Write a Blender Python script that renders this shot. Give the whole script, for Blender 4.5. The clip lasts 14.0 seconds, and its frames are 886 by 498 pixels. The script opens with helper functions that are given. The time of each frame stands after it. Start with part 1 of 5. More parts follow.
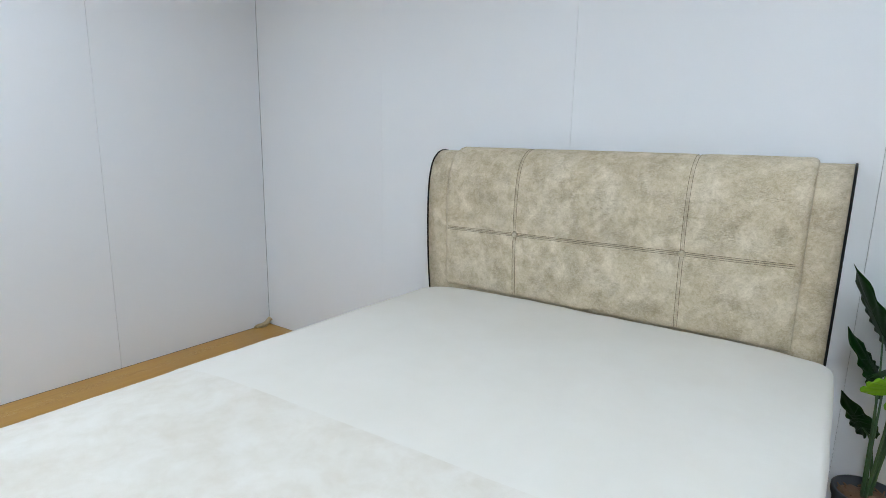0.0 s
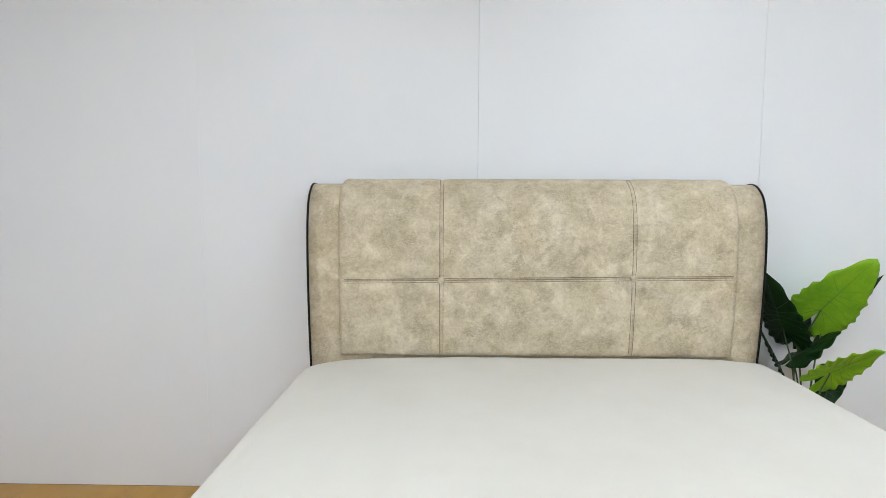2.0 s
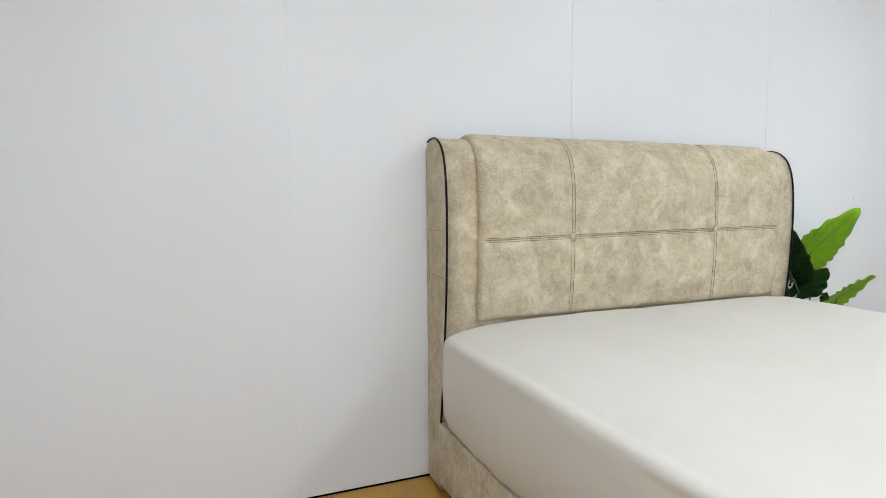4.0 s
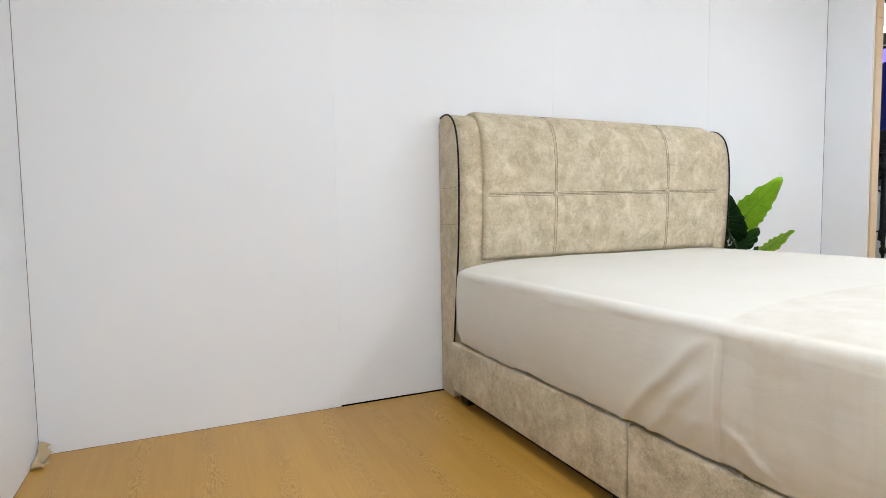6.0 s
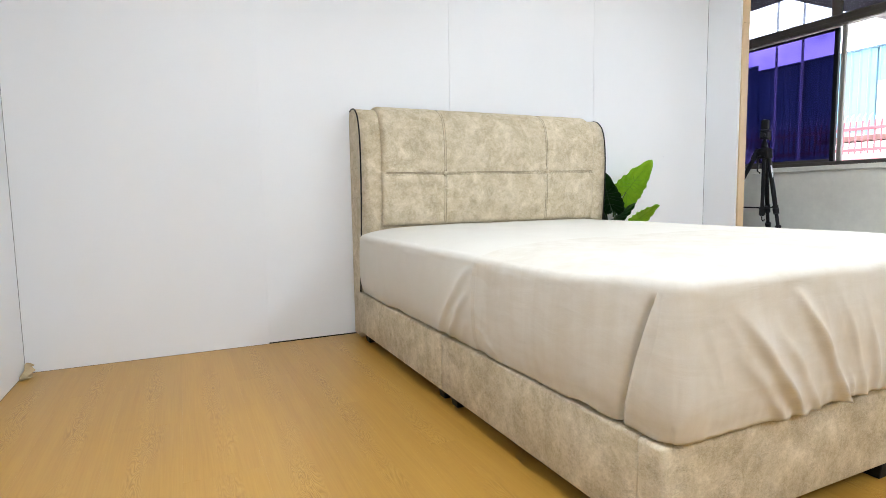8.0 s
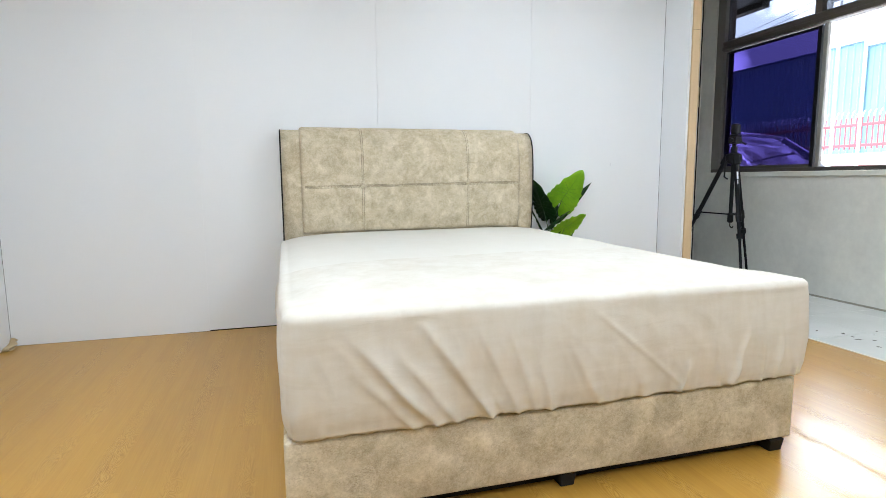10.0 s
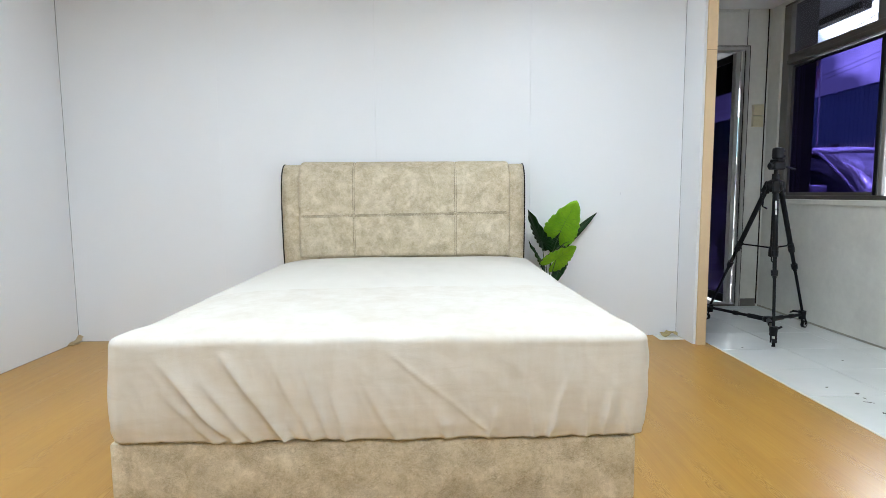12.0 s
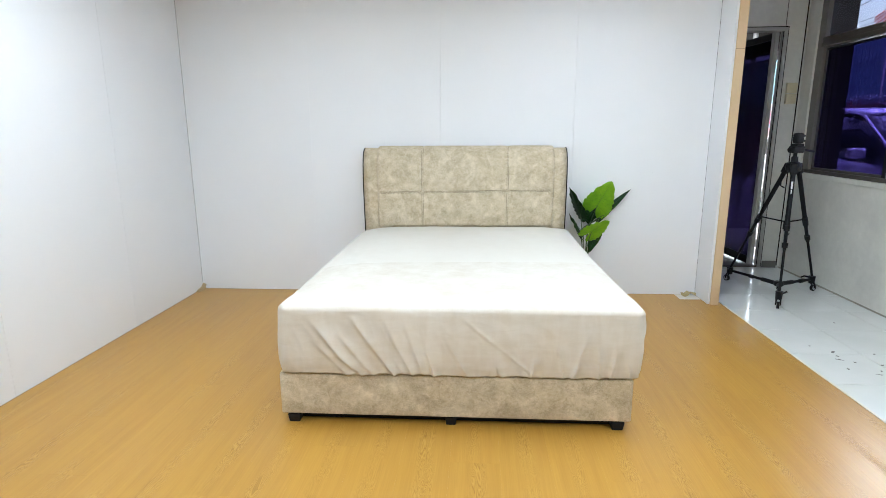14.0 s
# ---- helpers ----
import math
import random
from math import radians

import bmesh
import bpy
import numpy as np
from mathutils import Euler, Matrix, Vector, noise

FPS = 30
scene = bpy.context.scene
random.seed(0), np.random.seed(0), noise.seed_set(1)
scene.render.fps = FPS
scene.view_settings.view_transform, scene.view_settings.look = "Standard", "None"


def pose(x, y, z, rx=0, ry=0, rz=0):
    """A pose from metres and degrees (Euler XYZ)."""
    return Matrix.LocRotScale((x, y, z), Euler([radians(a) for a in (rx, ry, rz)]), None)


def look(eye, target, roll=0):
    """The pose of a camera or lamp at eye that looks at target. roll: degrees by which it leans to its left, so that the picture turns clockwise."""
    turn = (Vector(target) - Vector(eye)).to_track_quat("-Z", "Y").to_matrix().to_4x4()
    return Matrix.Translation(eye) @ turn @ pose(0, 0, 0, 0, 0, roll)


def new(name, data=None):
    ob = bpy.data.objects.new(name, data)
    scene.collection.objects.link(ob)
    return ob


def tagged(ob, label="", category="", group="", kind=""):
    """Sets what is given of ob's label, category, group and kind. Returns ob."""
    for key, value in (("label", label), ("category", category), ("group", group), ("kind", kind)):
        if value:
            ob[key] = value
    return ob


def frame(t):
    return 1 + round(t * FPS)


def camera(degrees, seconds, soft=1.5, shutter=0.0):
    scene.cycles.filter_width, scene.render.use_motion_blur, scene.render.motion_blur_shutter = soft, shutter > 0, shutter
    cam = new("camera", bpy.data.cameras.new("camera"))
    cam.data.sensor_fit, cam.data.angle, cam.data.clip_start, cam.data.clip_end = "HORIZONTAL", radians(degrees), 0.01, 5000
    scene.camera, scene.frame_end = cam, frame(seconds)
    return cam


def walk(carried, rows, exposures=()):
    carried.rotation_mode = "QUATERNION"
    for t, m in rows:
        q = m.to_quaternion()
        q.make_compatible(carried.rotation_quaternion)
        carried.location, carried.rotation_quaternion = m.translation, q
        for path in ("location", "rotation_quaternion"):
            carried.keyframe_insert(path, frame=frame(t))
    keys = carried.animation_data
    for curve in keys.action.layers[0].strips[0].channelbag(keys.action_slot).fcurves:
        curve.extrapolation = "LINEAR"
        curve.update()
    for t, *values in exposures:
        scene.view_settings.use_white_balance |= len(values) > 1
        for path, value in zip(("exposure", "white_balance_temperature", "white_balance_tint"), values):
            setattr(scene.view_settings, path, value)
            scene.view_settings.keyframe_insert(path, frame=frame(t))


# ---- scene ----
cam = camera(77.3, 14.0, soft=0.7)
PATH = [
    (0, (0.729, -2.155, 1.213), (-0.413, -0.561, 0.819), 1.1),
    (0.5, (0.541, -2.227, 1.191), (-0.325, -0.442, 0.933), 1.1),
    (1, (0.302, -2.107, 1.186), (-0.24, -0.202, 0.906), 0.3),
    (1.5, (-0.016, -2.006, 1.161), (-0.358, -0.051, 0.916), 0.4),
    (2, (-0.279, -2.027, 1.105), (-0.316, -0.035, 0.926), 0.2),
    (2.5, (-0.49, -1.897, 1.066), (-0.233, 0.08, 0.906), -0.2),
    (3, (-0.818, -1.812, 1.068), (-0.338, 0.121, 0.897), -0.2),
    (3.5, (-1.185, -1.802, 1.038), (-0.571, 0.095, 0.889), -0.1),
    (4, (-1.407, -1.76, 0.943), (-0.67, 0.093, 0.786), -0.4),
    (4.2, (-1.509, -1.825, 0.888), (-0.751, 0.021, 0.754), -0.5),
    (6.3, (-1.737, -2.212, 0.759), (-0.898, -0.402, 0.623), -0.9),
    (6.5, (-1.729, -2.288, 0.75), (-0.889, -0.478, 0.613), -0.9),
    (7, (-1.711, -2.457, 0.723), (-0.876, -0.645, 0.58), -0.9),
    (7.5, (-1.682, -2.632, 0.712), (-0.841, -0.824, 0.553), -0.7),
    (8, (-1.567, -2.816, 0.717), (-0.721, -1.014, 0.528), -0.9),
    (8.5, (-1.424, -3.003, 0.742), (-0.566, -1.21, 0.52), -0.9),
    (10.8, (-0.28, -3.483, 0.911), (0.019, -1.521, 0.668), -0.7),
    (11, (-0.157, -3.463, 0.914), (0.097, -1.493, 0.678), -0.8),
    (11.5, (0.064, -3.521, 0.944), (0.234, -1.54, 0.731), -0.5),
    (12, (0.173, -3.677, 0.966), (0.21, -1.687, 0.769), -0.4),
    (12.5, (0.118, -3.9, 1.109), (0.062, -1.912, 0.897), -0.1),
    (13, (0.074, -4.103, 1.228), (0.01, -2.125, 0.939), -0.1),
    (13.5, (0.083, -4.27, 1.278), (-0.015, -2.306, 0.914), -0.2),
    (14, (0.098, -4.348, 1.307), (-0.026, -2.398, 0.88), -0.3),
]
walk(cam, [(t, look(eye, target, roll)) for t, eye, target, roll in PATH],
     exposures=[(0.0, 2.58, 5500, 7), (0.8, 2.80, 5850, 9), (4.2, 2.86, 5920, 9), (6.3, 3.02, 6020, 11), (8.7, 3.06, 5920, 9), (10.8, 2.93, 5760, 7), (14.0, 3.02, 5720, 7)])

# ---- world, sun, lamps ----
SUN_AZ, SUN_EL = radians(62), radians(62)
world = bpy.data.worlds.new("sky")
scene.world = world
world.use_nodes = True
wn = world.node_tree.nodes
sky = wn.new("ShaderNodeTexSky")
sky.sky_type, sky.sun_disc = "NISHITA", False
sky.sun_elevation, sky.sun_rotation = SUN_EL, SUN_AZ
sky.air_density, sky.dust_density, sky.ozone_density = 1.0, 6.0, 1.0
wn["Background"].inputs["Strength"].default_value = 0.15
# soft broken cloud over the whole sky
sky_at, puffs = wn.new("ShaderNodeTexCoord"), wn.new("ShaderNodeTexNoise")
puffs.inputs["Scale"].default_value, puffs.inputs["Detail"].default_value = 8.0, 6.0
cover_of, grey_sky, cloud = wn.new("ShaderNodeMapRange"), wn.new("ShaderNodeRGBToBW"), wn.new("ShaderNodeMix")
cover_of.inputs[1].default_value, cover_of.inputs[2].default_value = 0.42, 0.64
cloud.data_type = "RGBA"
brighter = wn.new("ShaderNodeMath")
brighter.operation = "MULTIPLY"
brighter.inputs[1].default_value = 7.0
for a, b in ((sky_at.outputs["Generated"], puffs.inputs["Vector"]), (puffs.outputs["Fac"], cover_of.inputs[0]), (cover_of.outputs[0], cloud.inputs["Factor"]),
             (sky.outputs[0], cloud.inputs[6]), (sky.outputs[0], grey_sky.inputs[0]), (grey_sky.outputs[0], brighter.inputs[0]), (brighter.outputs[0], cloud.inputs[7]),
             (cloud.outputs[2], wn["Background"].inputs["Color"])):
    world.node_tree.links.new(a, b)
sun = new("sun", bpy.data.lights.new("sun", "SUN"))
sun.data.energy, sun.data.angle, sun.data.color = 2.9, radians(0.6), (1.0, 0.95, 0.88)
sun_dir = Vector((math.sin(SUN_AZ) * math.cos(SUN_EL), math.cos(SUN_AZ) * math.cos(SUN_EL), math.sin(SUN_EL)))
sun.matrix_world = look(sun_dir * 30, (0, 0, 0))

CEIL = 2.44
LIGHTS = [(-1.15, -2.10, 1.57), (0.98, -1.70, 1.36), (-0.65, -4.2, 1.68), (1.00, -4.2, 2.55)]
for lx, ly, watts in LIGHTS:
    lamp = new("ceiling_lamp", bpy.data.lights.new("ceiling_lamp", "AREA"))
    lamp.data.shape, lamp.data.size, lamp.data.size_y = "RECTANGLE", 0.56, 1.16
    lamp.data.energy, lamp.data.color = watts, (0.95, 0.98, 1.0)
    lamp.matrix_world = pose(lx, ly, CEIL - 0.045)


# ---- materials ----
def material(name, color, rough=0.5, metal=0.0, spec=0.5):
    m = bpy.data.materials.new(name)
    m.use_nodes = True
    b = m.node_tree.nodes["Principled BSDF"]
    b.inputs["Base Color"].default_value = (*color, 1)
    b.inputs["Roughness"].default_value = rough
    b.inputs["Metallic"].default_value = metal
    b.inputs["Specular IOR Level"].default_value = spec
    return m


class Nodes:
    """Short hand for wiring one material."""

    def __init__(self, m):
        self.m, self.t = m, m.node_tree
        self.b = self.t.nodes["Principled BSDF"]

    def add(self, kind, **values):
        n = self.t.nodes.new(kind)
        for k, v in values.items():
            key = int(k[1:]) if k[0] == "i" and k[1:].isdigit() else k.replace("_", " ")
            n.inputs[key].default_value = v
        return n

    def link(self, a, b):
        self.t.links.new(a, b)

    def coords(self, scale=(1, 1, 1), shuffle=False, turn=(0, 0, 0)):
        tc = self.t.nodes.new("ShaderNodeTexCoord")
        mp = self.t.nodes.new("ShaderNodeMapping")
        mp.inputs["Scale"].default_value = scale
        mp.inputs["Rotation"].default_value = turn
        source = tc.outputs["Object"]
        if shuffle:
            info = self.t.nodes.new("ShaderNodeObjectInfo")
            comb = self.t.nodes.new("ShaderNodeVectorMath")
            comb.operation = "MULTIPLY_ADD"
            self.link(info.outputs["Random"], comb.inputs[0])
            comb.inputs[1].default_value = (31.7, 57.3, 11.9)
            self.link(source, comb.inputs[2])
            source = comb.outputs[0]
        self.link(source, mp.inputs["Vector"])
        return mp.outputs[0]

    def noise(self, at, scale, detail=4.0, rough=0.55, distort=0.0):
        n = self.add("ShaderNodeTexNoise", Scale=scale, Detail=detail, Roughness=rough, Distortion=distort)
        self.link(at, n.inputs["Vector"])
        return n.outputs["Fac"]

    def ramp(self, fac, stops):
        r = self.t.nodes.new("ShaderNodeValToRGB")
        r.color_ramp.elements[0].position, r.color_ramp.elements[0].color = stops[0][0], (*stops[0][1], 1)
        r.color_ramp.elements[1].position, r.color_ramp.elements[1].color = stops[-1][0], (*stops[-1][1], 1)
        for p, c in stops[1:-1]:
            e = r.color_ramp.elements.new(p)
            e.color = (*c, 1)
        self.link(fac, r.inputs["Fac"])
        return r.outputs["Color"]

    def grey(self, fac, lo, hi, a=0.0, b=1.0):
        r = self.add("ShaderNodeMapRange", i1=lo, i2=hi, i3=a, i4=b)
        self.link(fac, r.inputs[0])
        return r.outputs[0]

    def mix(self, fac, a, b, how="MIX"):
        n = self.t.nodes.new("ShaderNodeMix")
        n.data_type, n.blend_type = "RGBA", how
        for slot, v in ((n.inputs["Factor"], fac), (n.inputs[6], a), (n.inputs[7], b)):
            if isinstance(v, (int, float)):
                slot.default_value = v
            elif isinstance(v, tuple):
                slot.default_value = (*v, 1)
            else:
                self.link(v, slot)
        return n.outputs[2]

    def color(self, c):
        self.link(c, self.b.inputs["Base Color"])

    def rough(self, c):
        self.link(c, self.b.inputs["Roughness"])

    def bump(self, height, strength=0.2, distance=0.002, before=None):
        n = self.add("ShaderNodeBump", Strength=abs(strength), Distance=distance)
        n.invert = strength < 0
        self.link(height, n.inputs["Height"])
        if before is not None:
            self.link(before, n.inputs["Normal"])
        self.link(n.outputs[0], self.b.inputs["Normal"])
        return n.outputs[0]


def painted(name, color, rough=0.5, blotch=0.04, grain=60.0, bump=0.08, shuffle=False):
    """Plain paint or plastic with faint stains and a fine grain."""
    m = material(name, color, rough)
    n = Nodes(m)
    at = n.coords(shuffle=shuffle)
    big, fine = n.noise(at, 1.7, 5), n.noise(at, grain, 3)
    lo = tuple(c * (1 - blotch) for c in color)
    hi = tuple(min(1, c * (1 + blotch * 0.6)) for c in color)
    n.color(n.mix(0.25, n.ramp(big, [(0.3, lo), (0.7, hi)]), n.ramp(fine, [(0.3, lo), (0.7, hi)])))
    n.rough(n.grey(big, 0.3, 0.7, rough * 0.85, min(1, rough * 1.15)))
    n.bump(fine, bump, 0.001)
    return m


def upholstery(name):
    """Mottled suede-look leatherette with clusters of short embossed creases, their shade partly coloured in."""
    m = material(name, (0.5, 0.43, 0.33), 0.62, spec=0.25)
    n = Nodes(m)

    def calc(how, a, b=None):
        k = n.t.nodes.new("ShaderNodeMath")
        k.operation = how
        for slot, v in zip(k.inputs, (a, b)):
            if isinstance(v, (int, float)):
                slot.default_value = v
            elif v is not None:
                n.link(v, slot)
        return k.outputs[0]

    at = n.coords()
    cloud = n.noise(at, 9.5, 4, 0.60, 0.7)
    mid = n.noise(at, 24, 5, 0.62, 0.8)
    fine = n.noise(at, 120, 3, 0.65, 1.0)
    base = n.ramp(cloud, [(0.32, (0.428, 0.352, 0.210)), (0.5, (0.622, 0.535, 0.362)), (0.66, (0.83, 0.738, 0.570))])
    veil = n.ramp(mid, [(0.36, (0.412, 0.337, 0.200)), (0.52, (0.617, 0.528, 0.362)), (0.66, (0.825, 0.735, 0.570))])
    c = n.mix(0.42, base, veil)
    c = n.mix(0.27, c, n.ramp(fine, [(0.34, (0.27, 0.21, 0.13)), (0.66, (0.72, 0.66, 0.54))]))
    creases = None
    for turn, shift in ((0.75, 0.0), (-0.55, 4.3)):
        grain = n.add("ShaderNodeTexNoise", Scale=70.0, Detail=2.5, Roughness=0.55, Distortion=0.7)
        n.link(n.coords((1.0, 1.0, 2.3), turn=(0.25, turn, 0.2)), grain.inputs["Vector"])
        line = n.grey(calc("ABSOLUTE", calc("SUBTRACT", grain.outputs["Fac"], 0.5)), 0.008, 0.070, 1.0, 0.0)
        where = n.add("ShaderNodeTexNoise", Scale=13.0, Detail=4.0, Roughness=0.65)
        place = n.add("ShaderNodeVectorMath")
        place.inputs[1].default_value = (shift, shift, shift)
        n.link(at, place.inputs[0])
        n.link(place.outputs[0], where.inputs["Vector"])
        cluster = calc("MULTIPLY", line, n.grey(where.outputs["Fac"], 0.47, 0.68))
        creases = cluster if creases is None else calc("MAXIMUM", creases, cluster)
    n.rough(n.grey(mid, 0.3, 0.7, 0.72, 0.5))
    # The shade inside the furrows is also mixed into the colour.
    n.color(n.mix(calc("MULTIPLY", creases, 0.26), c, (0.20, 0.15, 0.08)))
    one = n.bump(creases, -0.7, 0.0032)
    n.bump(fine, 0.25, 0.0010, one)
    return m


def cloth(name, light, dark, weave=420.0, nap=0.5):
    """Soft cream fabric with brushed patches."""
    m = material(name, light, 0.85, spec=0.15)
    n = Nodes(m)
    at = n.coords()
    big = n.noise(at, 4.5, 4, 0.55, 0.5)
    brush = n.noise(n.coords((2.5, 2.5, 9)), 3.0, 5, 0.6, 0.8)
    fine = n.noise(at, weave, 2)
    smear = n.noise(n.coords((9, 9, 1.6)), 2.6, 4, 0.6, 0.3)
    c = n.mix(nap, n.ramp(big, [(0.3, dark), (0.65, light)]), n.mix(0.45, n.ramp(brush, [(0.35, dark), (0.62, light)]), n.ramp(smear, [(0.36, dark), (0.60, light)])))
    n.color(n.mix(0.12, c, n.ramp(fine, [(0.3, dark), (0.7, light)])))
    n.b.inputs["Sheen Weight"].default_value = 0.15
    one = n.bump(brush, 0.25, 0.004)
    n.bump(fine, 0.3, 0.0006, one)
    return m


def wood_floor(name):
    """Golden oak planks: fine fibres and cathedral figures down the middle, lengthwise along y."""
    m = material(name, (0.5, 0.28, 0.09), 0.3)
    n = Nodes(m)

    def calc(how, a, b=None, c=None):
        k = n.t.nodes.new("ShaderNodeMath")
        k.operation = how
        for slot, v in zip(k.inputs, (a, b, c)):
            if isinstance(v, (int, float)):
                slot.default_value = v
            elif v is not None:
                n.link(v, slot)
        return k.outputs[0]

    tc = n.t.nodes.new("ShaderNodeTexCoord")
    info = n.t.nodes.new("ShaderNodeObjectInfo")
    sep = n.t.nodes.new("ShaderNodeSeparateXYZ")
    n.link(tc.outputs["Object"], sep.inputs[0])
    luck = info.outputs["Random"]
    sway = calc("MULTIPLY_ADD", n.noise(n.coords((0, 1, 0), shuffle=True), 1.3, 2), 0.10, -0.05)
    u = calc("ADD", calc("SUBTRACT", sep.outputs["X"], 0.1), sway)
    slope = n.noise(n.coords((1, 0.15, 1), shuffle=True), 24, 2.5, 0.48, 0.5)
    ring = calc("SINE", calc("MULTIPLY", slope, 6.283 * 25.0))
    line = n.grey(ring, 0.50, 1.0)
    glint = n.grey(ring, -0.45, -0.95)
    spots = n.grey(n.noise(n.coords((0.3, 1, 1), shuffle=True), 2.3, 3, 0.5), 0.34, 0.52)
    band = n.grey(calc("ADD", calc("ABSOLUTE", u), calc("MULTIPLY_ADD", slope, 0.05, -0.025)), 0.016, 0.040, 1.0, 0.0)
    here = calc("MULTIPLY", spots, band)
    fibre = n.noise(n.coords((1, 0.022, 1), shuffle=True), 190, 4, 0.7)
    streak = n.noise(n.coords((1, 0.05, 1), shuffle=True), 26, 3, 0.6)
    pale, mid, deep, straw = (0.475, 0.272, 0.048), (0.395, 0.210, 0.034), (0.235, 0.108, 0.014), (0.57, 0.37, 0.10)
    c = n.mix(0.5, n.ramp(streak, [(0.32, mid), (0.68, pale)]), n.ramp(fibre, [(0.34, mid), (0.66, pale)]))
    # light glints along the grain figure, put into the base colour
    c = n.mix(calc("MULTIPLY", calc("MULTIPLY", glint, here), 0.42), c, straw)
    c = n.mix(calc("MULTIPLY", calc("MULTIPLY", line, here), 0.55), c, deep)
    hsv = n.t.nodes.new("ShaderNodeHueSaturation")
    n.link(n.grey(luck, 0, 1, 0.975, 1.02), hsv.inputs["Value"])
    n.link(c, hsv.inputs["Color"])
    n.color(hsv.outputs[0])
    n.b.inputs["Roughness"].default_value = 0.30
    n.b.inputs["Specular IOR Level"].default_value = 0.45
    n.bump(calc("MULTIPLY", ring, here), 0.25, 0.0006, n.bump(fibre, 0.04, 0.0004))
    return m


def tile_glaze(name):
    m = material(name, (0.72, 0.76, 0.75), 0.16)
    n = Nodes(m)
    at = n.coords(shuffle=True)
    big, dirt = n.noise(at, 3, 4), n.noise(at, 14, 6, 0.7, 0.6)
    c = n.ramp(big, [(0.3, (0.72, 0.75, 0.73)), (0.7, (0.79, 0.815, 0.795))])
    n.color(n.mix(n.grey(dirt, 0.66, 0.80, 0.0, 0.18), c, (0.42, 0.42, 0.38)))
    n.rough(n.grey(big, 0.3, 0.7, 0.10, 0.16))
    n.bump(big, 0.05, 0.002)
    return m


def glass(name, tint, rough=0.0, mirror=0.8):
    """A thin pane that lets tinted light straight through and mirrors a little."""
    m = bpy.data.materials.new(name)
    m.use_nodes = True
    t = m.node_tree
    t.nodes.remove(t.nodes["Principled BSDF"])
    clear = t.nodes.new("ShaderNodeBsdfTransparent")
    clear.inputs[0].default_value = (*tint, 1)
    shine = t.nodes.new("ShaderNodeBsdfGlossy")
    shine.inputs["Roughness"].default_value = rough
    facing = t.nodes.new("ShaderNodeLayerWeight")
    power = t.nodes.new("ShaderNodeMath")
    power.operation = "POWER"
    power.inputs[1].default_value = 4.0
    t.links.new(facing.outputs["Facing"], power.inputs[0])
    fres = t.nodes.new("ShaderNodeMath")
    fres.operation = "MULTIPLY_ADD"
    fres.inputs[1].default_value, fres.inputs[2].default_value = mirror, mirror * 0.04
    t.links.new(power.outputs[0], fres.inputs[0])
    mixer = t.nodes.new("ShaderNodeMixShader")
    t.links.new(fres.outputs[0], mixer.inputs[0])
    t.links.new(clear.outputs[0], mixer.inputs[1])
    t.links.new(shine.outputs[0], mixer.inputs[2])
    t.links.new(mixer.outputs[0], t.nodes["Material Output"].inputs[0])
    return m


def leaf_green(name, dark, light, back=0.0):
    m = material(name, light, 0.45, spec=0.28)
    n = Nodes(m)
    at = n.coords()
    big, fine = n.noise(at, 16, 4, 0.6), n.noise(at, 160, 3)
    n.color(n.mix(0.25, n.ramp(big, [(0.3, dark), (0.7, light)]), n.ramp(fine, [(0.3, dark), (0.7, light)])))
    n.bump(big, 0.2, 0.004)
    return m


def emitter(name, color, strength):
    m = material(name, color)
    b = m.node_tree.nodes["Principled BSDF"]
    b.inputs["Emission Color"].default_value = (*color, 1)
    b.inputs["Emission Strength"].default_value = strength
    return m


WALL = painted("white_panel", (0.795, 0.81, 0.83), 0.45, 0.02, 220.0, 0.06, True)
WALL_BACK = material("seam_dark", (0.03, 0.03, 0.03), 0.9)
OLD_WALL = painted("old_cream_paint", (0.74, 0.735, 0.675), 0.6, 0.17, 25.0, 0.3)
CEILING = painted("ceiling_white", (0.80, 0.80, 0.79), 0.8, 0.03, 30.0, 0.1)
EDGE_WOOD = painted("pine_edge", (0.62, 0.46, 0.27), 0.55, 0.10, 90.0, 0.15)
FLOOR = wood_floor("oak_plank")
TILE = tile_glaze("glazed_tile")
GROUT = painted("grout", (0.09, 0.09, 0.085), 0.9, 0.2, 60, 0.2)
LEATHER = upholstery("mottled_leatherette")
PIPING = material("black_piping", (0.008, 0.008, 0.008), 0.4)
THREAD = material("brown_thread", (0.13, 0.10, 0.055), 0.8)
CREAM = cloth("cream_jersey", (0.665, 0.640, 0.575), (0.635, 0.603, 0.530), nap=0.35)
NAP = cloth("brushed_cream", (0.678, 0.651, 0.588), (0.566, 0.516, 0.424), nap=0.62)
BLACK = painted("black_plastic", (0.010, 0.010, 0.011), 0.5, 0.2, 90, 0.1)
METAL_DARK = painted("dark_metal", (0.007, 0.007, 0.008), 0.55, 0.15, 60, 0.05)
for dull in (BLACK, METAL_DARK, PIPING):
    dull.node_tree.nodes["Principled BSDF"].inputs["Specular IOR Level"].default_value = 0.18
METAL_LIGHT = material("steel", (0.6, 0.6, 0.6), 0.3, 1.0)
ALU = painted("bronze_aluminium", (0.080, 0.071, 0.060), 0.45, 0.15, 50, 0.1)
ALU_GREY = painted("grey_aluminium", (0.17, 0.16, 0.145), 0.45, 0.15, 50, 0.1)
DOOR_ALU = painted("pale_aluminium", (0.42, 0.41, 0.385), 0.45, 0.15, 50, 0.1)
